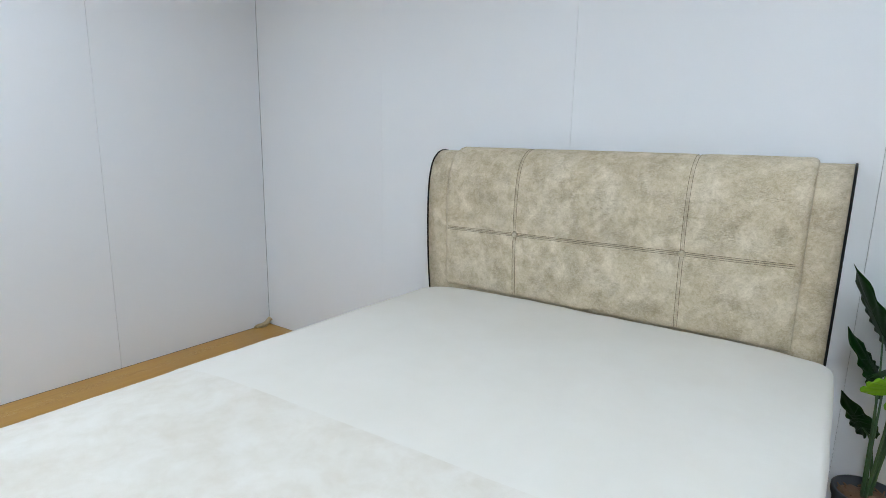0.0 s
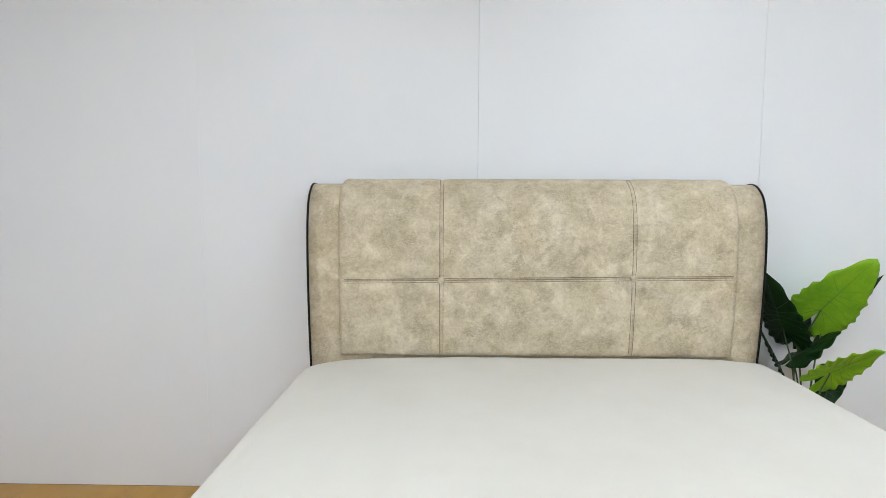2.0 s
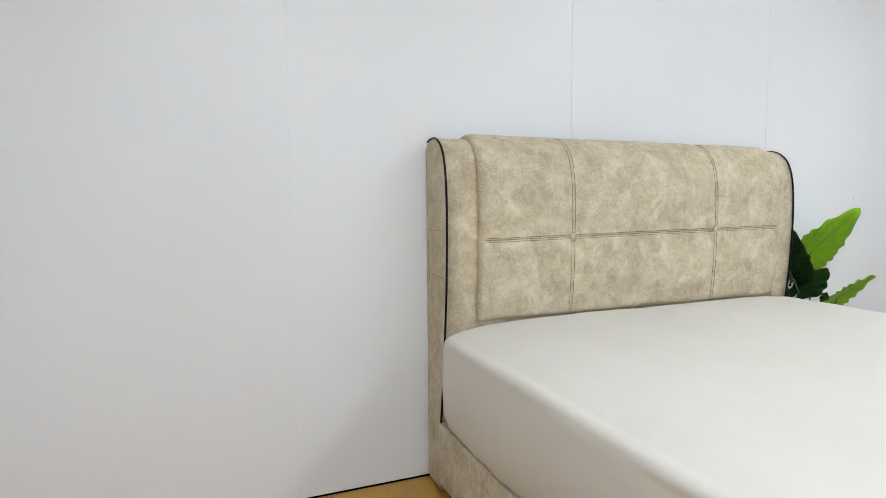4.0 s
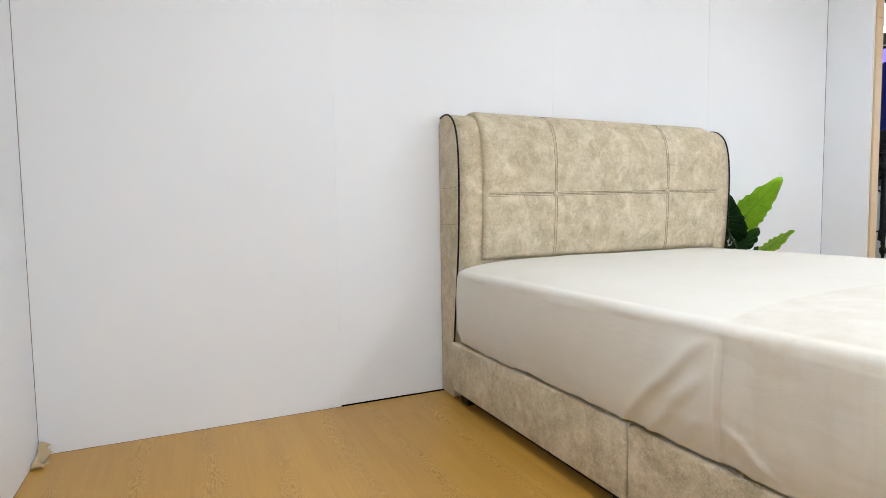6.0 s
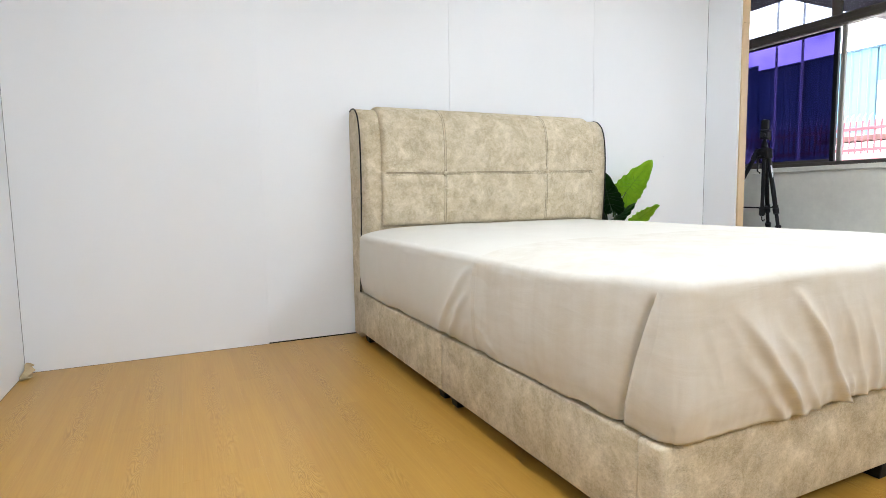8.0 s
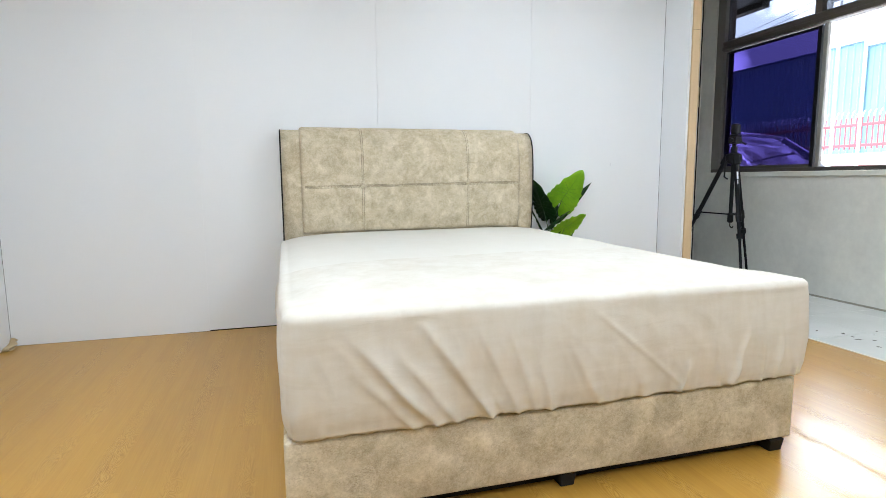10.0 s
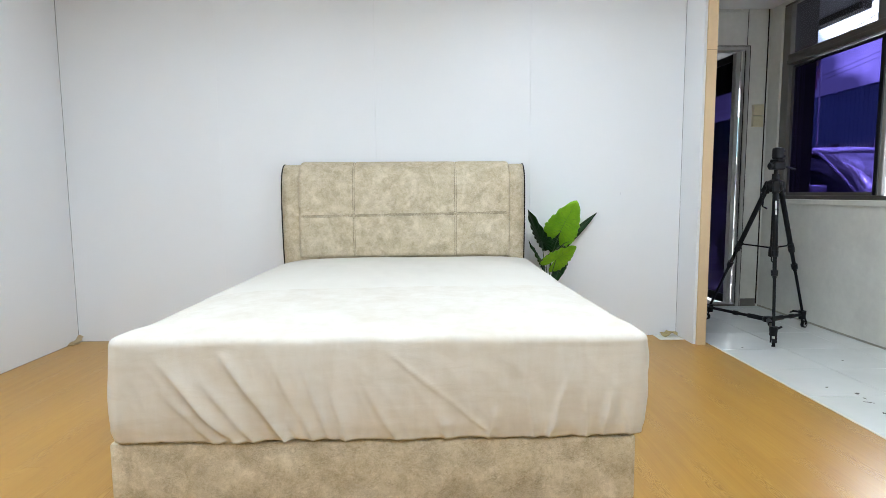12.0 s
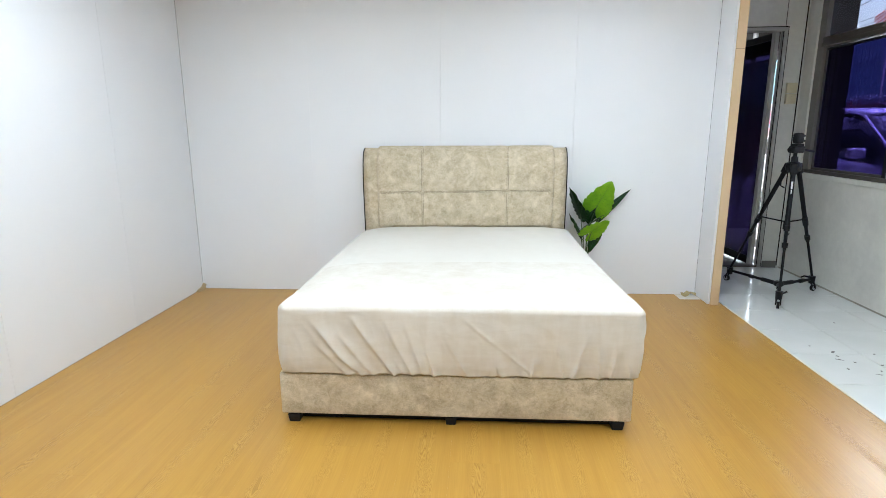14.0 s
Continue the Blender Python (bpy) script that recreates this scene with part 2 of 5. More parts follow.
# Lighter copy of the grey aluminium, with sunlight put into its colour.
LIT_ALU = painted("sunlit_aluminium", (0.26, 0.25, 0.23), 0.45, 0.15, 50, 0.1)
TINT = glass("blue_tinted_glass", (0.103, 0.088, 0.190), mirror=0.18)
SMOKED = glass("smoked_glass", (0.33, 0.34, 0.38), mirror=0.15)
TINT_DOOR = glass("dark_blue_glass", (0.040, 0.034, 0.070), mirror=0.20)
SWITCH = painted("yellowed_plastic", (0.68, 0.62, 0.42), 0.4, 0.1, 60, 0.05)
# Lime and near-black greens put the leaves' light and shade into the colour.
LEAF_LIT = leaf_green("leaf_lit", (0.15, 0.36, 0.010), (0.27, 0.52, 0.022))
LEAF_SHADED = leaf_green("leaf_shaded", (0.004, 0.017, 0.004), (0.012, 0.042, 0.007))
LEAF_SHADED.node_tree.nodes["Principled BSDF"].inputs["Specular IOR Level"].default_value = 0.12
VEIN_LIT = material("vein_lit", (0.13, 0.30, 0.012), 0.5)
VEIN_SHADED = material("vein_shaded", (0.010, 0.030, 0.007), 0.6)
STEM = painted("stem_green", (0.045, 0.09, 0.03), 0.5, 0.3, 80, 0.1)
POT = painted("pot_charcoal", (0.03, 0.032, 0.036), 0.5, 0.2, 60, 0.1)
SOIL = painted("brown_moss", (0.13, 0.075, 0.04), 0.95, 0.5, 120, 0.8)
CARD = painted("torn_cardboard", (0.46, 0.36, 0.21), 0.85, 0.2, 90, 0.4)
WHITE_MARK = material("white_mark", (0.75, 0.75, 0.75), 0.6)


# ---- building helpers ----
def part(name, bm, mat, parent=None, label="", smooth=False):
    """Links a bmesh as one mesh object, under a thing or a part."""
    me = bpy.data.meshes.new(name)
    bmesh.ops.recalc_face_normals(bm, faces=bm.faces)
    bm.to_mesh(me)
    bm.free()
    for mt in (mat if isinstance(mat, (list, tuple)) else (mat,)):
        me.materials.append(mt)
    if smooth:
        me.shade_smooth()
    ob = new(name, me)
    if parent is not None:
        ob.parent = parent
        ob.matrix_parent_inverse = parent.matrix_world.inverted()
    if label:
        tagged(ob, label)
    return ob


def thing(name, label, category, at=(0, 0, 0), group="", kind=""):
    ob = new(name)
    ob.empty_display_size = 0.1
    ob.location = at
    bpy.context.view_layer.update()
    return tagged(ob, label, category, group, kind)


def box(x0, x1, y0, y1, z0, z1, bevel=0.0, seg=1, bm=None):
    made = bmesh.new() if bm is None else bm
    r = bmesh.ops.create_cube(made, size=1.0)
    vs = r["verts"]
    bmesh.ops.transform(made, verts=vs, matrix=Matrix.LocRotScale(((x0 + x1) / 2, (y0 + y1) / 2, (z0 + z1) / 2), None, (abs(x1 - x0), abs(y1 - y0), abs(z1 - z0))))
    if bevel > 0:
        es = list({e for v in vs for e in v.link_edges})
        bmesh.ops.bevel(made, geom=es, offset=bevel, segments=seg, affect="EDGES", profile=0.5)
    return made


def rod(a, b, r0, r1=None, sides=14, bm=None, caps=True):
    """A round bar from a to b."""
    made = bmesh.new() if bm is None else bm
    a, b = Vector(a), Vector(b)
    q = (b - a).to_track_quat("Z", "Y")
    bmesh.ops.create_cone(made, cap_ends=caps, segments=sides, radius1=r0, radius2=r0 if r1 is None else r1, depth=(b - a).length,
                          matrix=Matrix.LocRotScale((a + b) / 2, q, None))
    return made


def tube(points, radii, sides=8, bm=None, closed=False):
    """A tube through points; radii is one number or one for each point."""
    made = bmesh.new() if bm is None else bm
    pts = [Vector(p) for p in points]
    if not isinstance(radii, (list, tuple)):
        radii = [radii] * len(pts)
    rings, side = [], None
    for i, p in enumerate(pts):
        d = (pts[min(i + 1, len(pts) - 1)] - pts[max(i - 1, 0)]).normalized()
        if side is None:
            side = d.orthogonal().normalized()
        side = (side - d * side.dot(d)).normalized()
        up = d.cross(side)
        rings.append([made.verts.new(p + (side * math.cos(a) + up * math.sin(a)) * radii[i]) for a in [2 * math.pi * k / sides for k in range(sides)]])
    for r0, r1 in zip(rings, rings[1:]):
        for k in range(sides):
            made.faces.new((r0[k], r0[(k + 1) % sides], r1[(k + 1) % sides], r1[k]))
    made.faces.new(rings[0][::-1])
    made.faces.new(rings[-1])
    return made


def bezier(points, n=16):
    """Points of a smooth line through the given ones."""
    pts = [Vector(p) for p in points]
    out = []
    ext = [pts[0] * 2 - pts[1]] + pts + [pts[-1] * 2 - pts[-2]]
    for i in range(1, len(ext) - 2):
        a, b, c, d = ext[i - 1:i + 3]
        for k in range(n):
            t = k / n
            out.append(0.5 * ((2 * b) + (c - a) * t + (2 * a - 5 * b + 4 * c - d) * t * t + (3 * b - a - 3 * c + d) * t ** 3))
    out.append(pts[-1])
    return out


def lathe(profile, sides=32, centre=(0, 0, 0), bm=None):
    """A turned shape from (radius, height) pairs."""
    made = bmesh.new() if bm is None else bm
    rings = []
    for r, z in profile:
        rings.append([made.verts.new((centre[0] + r * math.cos(2 * math.pi * k / sides), centre[1] + r * math.sin(2 * math.pi * k / sides), centre[2] + z)) for k in range(sides)])
    for r0, r1 in zip(rings, rings[1:]):
        for k in range(sides):
            made.faces.new((r0[k], r0[(k + 1) % sides], r1[(k + 1) % sides], r1[k]))
    made.faces.new(rings[0][::-1])
    made.faces.new(rings[-1])
    return made


def sheet(rows, bm=None, index=None):
    """A surface from rows of points."""
    made = bmesh.new() if bm is None else bm
    vs = [[made.verts.new(p) for p in row] for row in rows]
    for j in range(len(vs) - 1):
        for i in range(len(vs[0]) - 1):
            f = made.faces.new((vs[j][i], vs[j][i + 1], vs[j + 1][i + 1], vs[j + 1][i]))
            if index is not None:
                f.material_index = index(j, i)
    return made


def step(a, b, x):
    t = min(1.0, max(0.0, (x - a) / (b - a)))
    return t * t * (3 - 2 * t)


def structure(name, bm, mat, label="", category="", parent=None):
    ob = part(name, bm, mat, parent, label)
    return tagged(ob, label, category, kind="structure") if parent is None else ob


# ---- the room ----
XW, XE, XT, YS, YD = -2.200, 2.94, 1.935, -7.0, 0.93
EW = 0.12  # thickness of the east wall
SEAM_X = (-1.208, -0.191, 0.818)

# floors: a slab under each, with planks and tiles laid on top at the end of the file
floor = structure("floor", box(XW - 0.05, XT, YS, 0.0, -0.10, -0.012), GROUT, "golden oak plank floor of the bedroom display", "floor")
tile_floor = structure("floor_tiled", box(0.9, XE + EW, YS, YD + 0.12, -0.10, -0.0065), GROUT, "white glazed tile floor beside the display", "floor")
tile_floor.location.z = -0.001
structure("trim_floor", box(XT, XT + 0.012, YS, -0.27, -0.01, 0.003, 0.001), painted("cream_strip", (0.70, 0.66, 0.55), 0.5), "thin cream strip between planks and tiles", "trim")

wall_north = structure("wall_north", box(XW - 0.05, 1.90, 0.016, 0.05, 0.0, CEIL), WALL_BACK, "white panelled partition wall behind the bed", "wall")
edges = [XW] + list(SEAM_X) + [1.826]
gaps = (0.0009, 0.00008, 0.0005, 0.0005, 0.0008)
for i in range(4):
    part("panel", box(edges[i] + gaps[i], edges[i + 1] - gaps[i + 1], 0.0, 0.016, 0.0065 if i == 1 else 0.0008, CEIL, 0.0006), WALL, wall_north)
part("scuff", box(1.4240, 1.4262, -0.0006, 0.0002, 0.955, 0.970), material("scuff_grey", (0.58, 0.58, 0.63), 0.7), wall_north, "small grey scuff mark")
wall_west = structure("wall_west", box(XW - 0.05, XW - 0.016, YS, 0.016, 0.0, CEIL), WALL_BACK, "white panelled side wall", "wall")
ys = [0.0, -0.925, -1.935, -2.945, -3.955, -4.965, -5.975, YS]
for a, b in zip(ys, ys[1:]):
    part("panel", box(XW - 0.016, XW, b + 0.0007, a - 0.0007, 0.002, CEIL, 0.0006), WALL, wall_west)

ret = structure("wall_return", box(1.842, 1.900, -0.250, 0.0, 0.0, CEIL), WALL, "short white return of the partition wall", "wall")
part("panel", box(1.826, 1.842, -0.250, -0.0012, 0.002, CEIL, 0.0006), WALL, ret)
part("edge_strip", box(1.842, 1.903, -0.262, -0.250, 0.0, CEIL, 0.0015), EDGE_WOOD, ret, "pale pine edge strip")
part("edge_strip", box(1.842, 1.9032, -0.2625, -0.2615, 1.823, 1.8245), THREAD, ret, "butt joint in the pine strip")

structure("ceiling", box(XW - 0.05, XE + EW, YS - 0.1, YD + 0.12, CEIL, CEIL + 0.1), CEILING, "plain white ceiling", "ceiling")
structure("trim_ceiling", box(1.91, XE, 0.505, 0.525, CEIL - 0.006, CEIL), OLD_WALL, "thin joint strip across the ceiling boards", "trim")
structure("wall_south", box(XW - 0.05, XE + EW, YS - 0.1, YS, 0.0, CEIL), OLD_WALL, "plain cream wall", "wall")
structure("wall_closet", box(0.8, 0.9, 0.05, YD + 0.12, 0.0, CEIL), OLD_WALL, "plain cream wall behind the partition", "wall")

# door wall, with its opening
DX0, DX1, DZ = 1.86, 2.772, 2.145
dw = bmesh.new()
box(0.9, DX0, YD, YD + 0.12, 0.0, CEIL, bm=dw)
box(DX1, XE, YD, YD + 0.12, 0.0, CEIL, bm=dw)
box(DX0, DX1, YD, YD + 0.12, DZ, CEIL, bm=dw)
structure("wall_door", dw, OLD_WALL, "cream painted panel wall round the glass door", "wall")
dtrim = thing("trim_conduit", "thin dark cable lines and battens on the cream wall", "trim", (2.85, YD, 0), kind="structure")
part("gasket", box(DX1 + 0.001, DX1 + 0.007, YD - 0.006, YD, 0.0, DZ + 0.008), BLACK, dtrim, "black gasket line")
part("gasket", box(DX0, DX1 + 0.001, YD - 0.006, YD, DZ + 0.001, DZ + 0.008), BLACK, dtrim, "black gasket line")
part("batten", box(2.752, 2.778, YD - 0.008, YD, DZ + 0.012, CEIL, 0.002), OLD_WALL, dtrim)
part("gasket", box(2.749, 2.752, YD - 0.004, YD, DZ + 0.012, CEIL), BLACK, dtrim)
part("batten", box(0.9, 2.749, YD - 0.006, YD, CEIL - 0.02, CEIL, 0.002), OLD_WALL, dtrim)
part("cable", box(2.914, 2.922, YD - 0.010, YD, 0.02, CEIL, 0.002), BLACK, dtrim, "black cable")
part("plinth", box(DX1 + 0.012, 2.912, YD - 0.012, YD, 0.0, 0.065, 0.002), ALU_GREY, dtrim, "grey metal foot")

# east wall with the window opening
WY0, WY1, WZ0, WZ1 = -2.18, 0.782, 0.905, 2.418
ew = bmesh.new()
box(XE, XE + EW, YS, WY0, 0.0, CEIL, bm=ew)
box(XE, XE + EW, WY1, YD + 0.12, 0.0, CEIL, bm=ew)
box(XE, XE + EW, WY0, WY1, 0.0, WZ0, bm=ew)
box(XE, XE + EW, WY0, WY1, WZ1, CEIL, bm=ew)
structure("wall_east", ew, OLD_WALL, "cream plastered wall below the shop window", "wall")
structure("trim_sill", box(XE - 0.022, XE + EW, WY0 - 0.03, WY1 + 0.03, WZ0 - 0.035, WZ0 + 0.004, 0.006, 2), OLD_WALL, "chipped cream window sill", "sill")
PIER = painted("brown_render", (0.075, 0.066, 0.058), 0.85, 0.2, 20, 0.3)
pier = box(XE + EW, 3.458, 1.115, 1.40, -0.22, 2.655)
box(XE + EW, 3.20, YD + 0.12, 1.115, -0.22, 2.655, bm=pier)
structure("wall_pier", pier, PIER, "dark rendered pier outside the window", "wall")
# Added dark walls that keep bright daylight out of the doorway view.
porch = box(0.8, 0.9, YD + 0.12, 3.1, -0.06, 2.655)
box(0.9, 2.75, 3.0, 3.1, -0.06, 2.655, bm=porch)
structure("wall_light_block", porch, PIER, "added dark walls that block bright daylight behind the door", "wall")
# Added board, out of the window's view, that cuts sky brightness behind the door.
sky_board = box(4.03, 4.13, 1.40, 2.9, 2.60, 2.658)
box(4.03, 4.13, 2.9, 9.0, 2.28, 2.658, bm=sky_board)
structure("trim_sky_block", sky_board, PIER, "added dark board under the porch roof that blocks bright sky", "trim")
structure("floor_porch", box(0.9, XE + EW, YD + 0.12, 6.0, -0.058, -0.012), painted("grey_screed", (0.12, 0.115, 0.11), 0.7, 0.2, 20, 0.2), "grey screed floor of the porch", "floor")
structure("baseboard", box(XE - 0.003, XE, YS, YD, 0.0, 0.012, 0.001), painted("dirty_base", (0.40, 0.38, 0.32), 0.9, 0.3, 50, 0.4), "dirt-stained foot of the plaster wall", "baseboard")


def window():
    w = thing("window_1", "brown aluminium sliding window with one blue tinted sash closed", "window", (XE + 0.05, 0.2, WZ0), kind="structure")
    y0, y1 = WY0, WY1
    z0, z1 = WZ0 + 0.004, WZ1
    x0, x1 = XE + 0.015, XE + 0.085
    part("frame_bottom", box(x0, x1, y0, y1, z0, z0 + 0.030, 0.003), ALU, w)
    part("frame_top", box(x0, x1, y0, y1, z1 - 0.016, z1, 0.003), ALU, w)
    part("frame_side", box(x0, x1, y1 - 0.088, y1, z0 + 0.03, z1 - 0.016, 0.003), ALU_GREY, w)
    part("frame_side", box(x0, x1, y0, y0 + 0.05, z0 + 0.03, z1 - 0.016, 0.003), ALU_GREY, w)
    tr = part("transom", box(x0 - 0.012, x1, y0 + 0.05, y1 - 0.088, 1.944, 2.024, 0.004), ALU, w)
    part("rail", box(x0 - 0.020, x0 - 0.010, y0 + 0.05, y1 - 0.088, 1.948, 1.978, 0.002), ALU, tr)
    part("rail", box(x0 - 0.014, x0 - 0.008, y0 + 0.05, y1 - 0.088, 2.002, 2.018, 0.002), ALU, tr)
    # this mullion is coloured as if daylight fell on it
    part("mullion", box(x0 + 0.012, x0 + 0.040, -0.262, -0.230, z0 + 0.03, 1.944, 0.003), LIT_ALU, w)
    part("mullion", box(x0 + 0.012, x0 + 0.040, -1.245, -1.215, z0 + 0.03, 1.944, 0.003), ALU_GREY, w)
    part("mullion", box(x0, x0 + 0.045, -0.216, -0.156, 2.024, z1 - 0.016, 0.003), ALU, w)
    part("mullion", box(x0, x0 + 0.045, -1.168, -1.108, 2.024, z1 - 0.016, 0.003), ALU, w)
    for a, b in ((-0.204, 0.690), (-2.125, -1.262)):
        s = thing("sash", "", "")
        s.parent = w
        s.matrix_parent_inverse = w.matrix_world.inverted()
        xa, xb = XE + 0.040, XE + 0.068
        part("stile", box(xa, xb, a, a + 0.032, z0 + 0.03, 1.938, 0.002), BLACK, s)
        part("stile", box(xa, xb, b - 0.018, b, z0 + 0.03, 1.938, 0.002), ALU, s)
        part("rail", box(xa, xb, a + 0.032, b - 0.018, z0 + 0.03, z0 + 0.052, 0.002), ALU, s)
        part("rail", box(xa, xb, a + 0.032, b - 0.018, 1.922, 1.938, 0.002), BLACK, s)
        pane = part("pane", box(XE + 0.051, XE + 0.056, a + 0.028, b - 0.014, z0 + 0.048, 1.926), TINT, s, "blue-violet tinted glass")
        pane.visible_shadow = False
    for a, b in ((-0.154, 0.697), (-1.104, -0.216), (-2.132, -1.166)):
        pane = part("pane", box(XE + 0.051, XE + 0.056, a, b, 2.022, z1 - 0.014), SMOKED, w, "grey smoked glass")
        pane.visible_shadow = False
    return w


window()


def door():
    d = thing("door_1", "dark blue glass door in an aluminium frame, standing wide open outwards", "door", (DX1, YD, 0), kind="structure")
    part("jamb", box(DX1 - 0.030, DX1, YD - 0.012, YD + 0.045, 0.0, DZ, 0.003), DOOR_ALU, d)
    part("jamb", box(DX1 - 0.0335, DX1 - 0.030, YD - 0.002, YD + 0.006, 0.0, DZ - 0.03), BLACK, d, "black weather seal")
    part("jamb", box(DX0, DX0 + 0.03, YD - 0.012, YD + 0.10, 0.0, DZ, 0.003), DOOR_ALU, d)
    part("head", box(DX0 + 0.03, DX1 - 0.03, YD - 0.012, YD + 0.10, DZ - 0.028, DZ, 0.003), DOOR_ALU, d)
    part("threshold", box(DX0, DX1, YD - 0.004, YD + 0.11, 0.0, 0.016, 0.003), ALU, d)
    leaf = thing("leaf", "", "", (DX1 - 0.054, YD + 0.06, 0.0))
    leaf.parent = d
    leaf.matrix_parent_inverse = d.matrix_world.inverted()
    bpy.context.view_layer.update()
    m = pose(DX1 - 0.054, YD + 0.06, 0.0, 0, 0, -86)

    def put(name, bm, mat, label=""):
        bmesh.ops.transform(bm, matrix=m, verts=bm.verts)
        return part(name, bm, mat, leaf, label)

    put("stile", box(-0.050, 0.0, -0.02, 0.02, 0.012, 2.114, 0.003), DOOR_ALU)
    put("stile", box(-0.80, -0.75, -0.02, 0.02, 0.012, 2.114, 0.003), DOOR_ALU)
    put("rail", box(-0.75, -0.05, -0.018, 0.018, 0.012, 0.085, 0.003), METAL_DARK)
    put("rail", box(-0.75, -0.05, -0.018, 0.018, 2.055, 2.114, 0.003), METAL_DARK)
    put("pane", box(-0.755, -0.045, -0.004, 0.004, 0.08, 2.06), TINT_DOOR, "dark blue glass").visible_shadow = False
    sign = put("sign", box(-0.54, -0.27, 0.0045, 0.008, 1.44, 1.525), painted("faded_label", (0.20, 0.27, 0.33), 0.5), "small faded sticker")
    for k, (a, b) in enumerate(((-0.515, -0.43), (-0.418, -0.365), (-0.352, -0.295))):
        put("bar", box(a, b, 0.0082, 0.010, 1.465, 1.498), material("sign_ink", (0.05, 0.07, 0.11), 0.6))
    for z in (0.18, 1.05, 1.88):
        put("hinge", box(-0.016, 0.012, 0.0205, 0.026, z, z + 0.08, 0.002), METAL_LIGHT)


door()
sw = thing("light_switch", "yellowed double switch plate on the cream wall", "switch", (2.855, YD, 1.59))
for z in (1.500, 1.592):
    pl = part("plate", box(2.812, 2.898, YD - 0.030, YD, z, z + 0.087, 0.004, 2), SWITCH, sw)
    part("rocker", box(2.842, 2.868, YD - 0.035, YD - 0.0302, z + 0.028, z + 0.060, 0.002), SWITCH, pl)

for lx, ly, watts in LIGHTS:
    fx = thing("ceiling_light", "square white ceiling light panel, switched on", "ceiling light", (lx, ly, CEIL), "ceiling lights")
    part("housing", box(lx - 0.31, lx + 0.31, ly - 0.61, ly + 0.61, CEIL - 0.03, CEIL, 0.004), CEILING, fx)
    part("diffuser", box(lx - 0.285, lx + 0.285, ly - 0.585, ly + 0.585, CEIL - 0.036, CEIL - 0.030), emitter("diffuser", (0.95, 0.98, 1.0), 1.15), fx)


# ---- the bed ----
BED_FOOT, BASE_L, BASE_X, BASE_Z0, BASE_Z1 = -2.096, -0.784, 0.776, 0.043, 0.243
bed = thing("bed", "queen bed with mottled beige leatherette headboard and base", "bed", (0, -1.1, 0))


def base_panel(name, x0, x1, y0, y1, z0, z1, normal):
    """One padded leatherette side of the base, slightly puffed."""
    bm = box(x0, x1, y0, y1, z0, z1, 0.010, 3)
    return part(name, bm, LEATHER, bed, smooth=True)


base_panel("side_panel", BASE_L, BASE_L + 0.06, -1.1135, -0.135, BASE_Z0, BASE_Z1, -1)
base_panel("side_panel", BASE_L, BASE_L + 0.06, -2.03, -1.1165, BASE_Z0, BASE_Z1, -1)
base_panel("side_panel", BASE_X - 0.06, BASE_X, -1.1135, -0.135, BASE_Z0, BASE_Z1, 1)
base_panel("side_panel", BASE_X - 0.06, BASE_X, -2.03, -1.1165, BASE_Z0, BASE_Z1, 1)
base_panel("foot_panel", BASE_L, BASE_X, BED_FOOT, BED_FOOT + 0.07, BASE_Z0, BASE_Z1, 0)
part("deck", box(BASE_L + 0.055, BASE_X - 0.055, -2.03, -0.14, BASE_Z0 + 0.012, BASE_Z1 - 0.012), BLACK, bed, "black underside lining")
part("lining_edge", box(BASE_L + 0.016, BASE_X - 0.016, BED_FOOT + 0.016, -0.14, BASE_Z0 - 0.004, BASE_Z0 + 0.011), BLACK, bed, "black underside edge")
# Added block: stops light passing under the bed so the gap reads black.
part("shade_block", box(BASE_L + 0.05, BASE_X - 0.05, BED_FOOT + 0.05, -0.15, 0.004, BASE_Z0 - 0.005), BLACK, bed, "added black block that keeps the gap under the base dark")
for x, y, s in ((-0.728, -2.066, 0.029), (0.720, -2.066, 0.029), (-0.735, -1.165, 0.026), (0.735, -1.165, 0.026), (-0.735, -1.065, 0.026), (0.735, -1.065, 0.026),
                (-0.015, -2.062, 0.026), (-0.735, -0.20, 0.030), (0.735, -0.20, 0.030)):
    bm = box(x - s, x + s, y - s, y + s, 0.0, BASE_Z0 - 0.002, 0.004, 2)
    for v in bm.verts:
        if v.co.z < 0.02:
            v.co.x, v.co.y = x + (v.co.x - x) * 0.84, y + (v.co.y - y) * 0.84
    part("leg", bm, BLACK, bed, "short black plastic foot")

# headboard, drawn from its side profile: (y, z) up the front and over the top
PROFILE = [(-0.116, 0.006), (-0.122, 0.20), (-0.140, 0.34), (-0.160, 0.50), (-0.176, 0.64), (-0.184, 0.78), (-0.186, 0.92), (-0.178, 1.03), (-0.158, 1.10), (-0.128, 1.137), (-0.094, 1.155), (-0.055, 1.158), (-0.022, 1.152)]
curve2 = [(p.y, p.z) for p in bezier([(0, y, z) for y, z in PROFILE], 8)]
HL, HR = -0.768, 0.754
headboard = thing("headboard", "", "")
headboard.parent = bed
headboard.matrix_parent_inverse = bed.matrix_world.inverted()


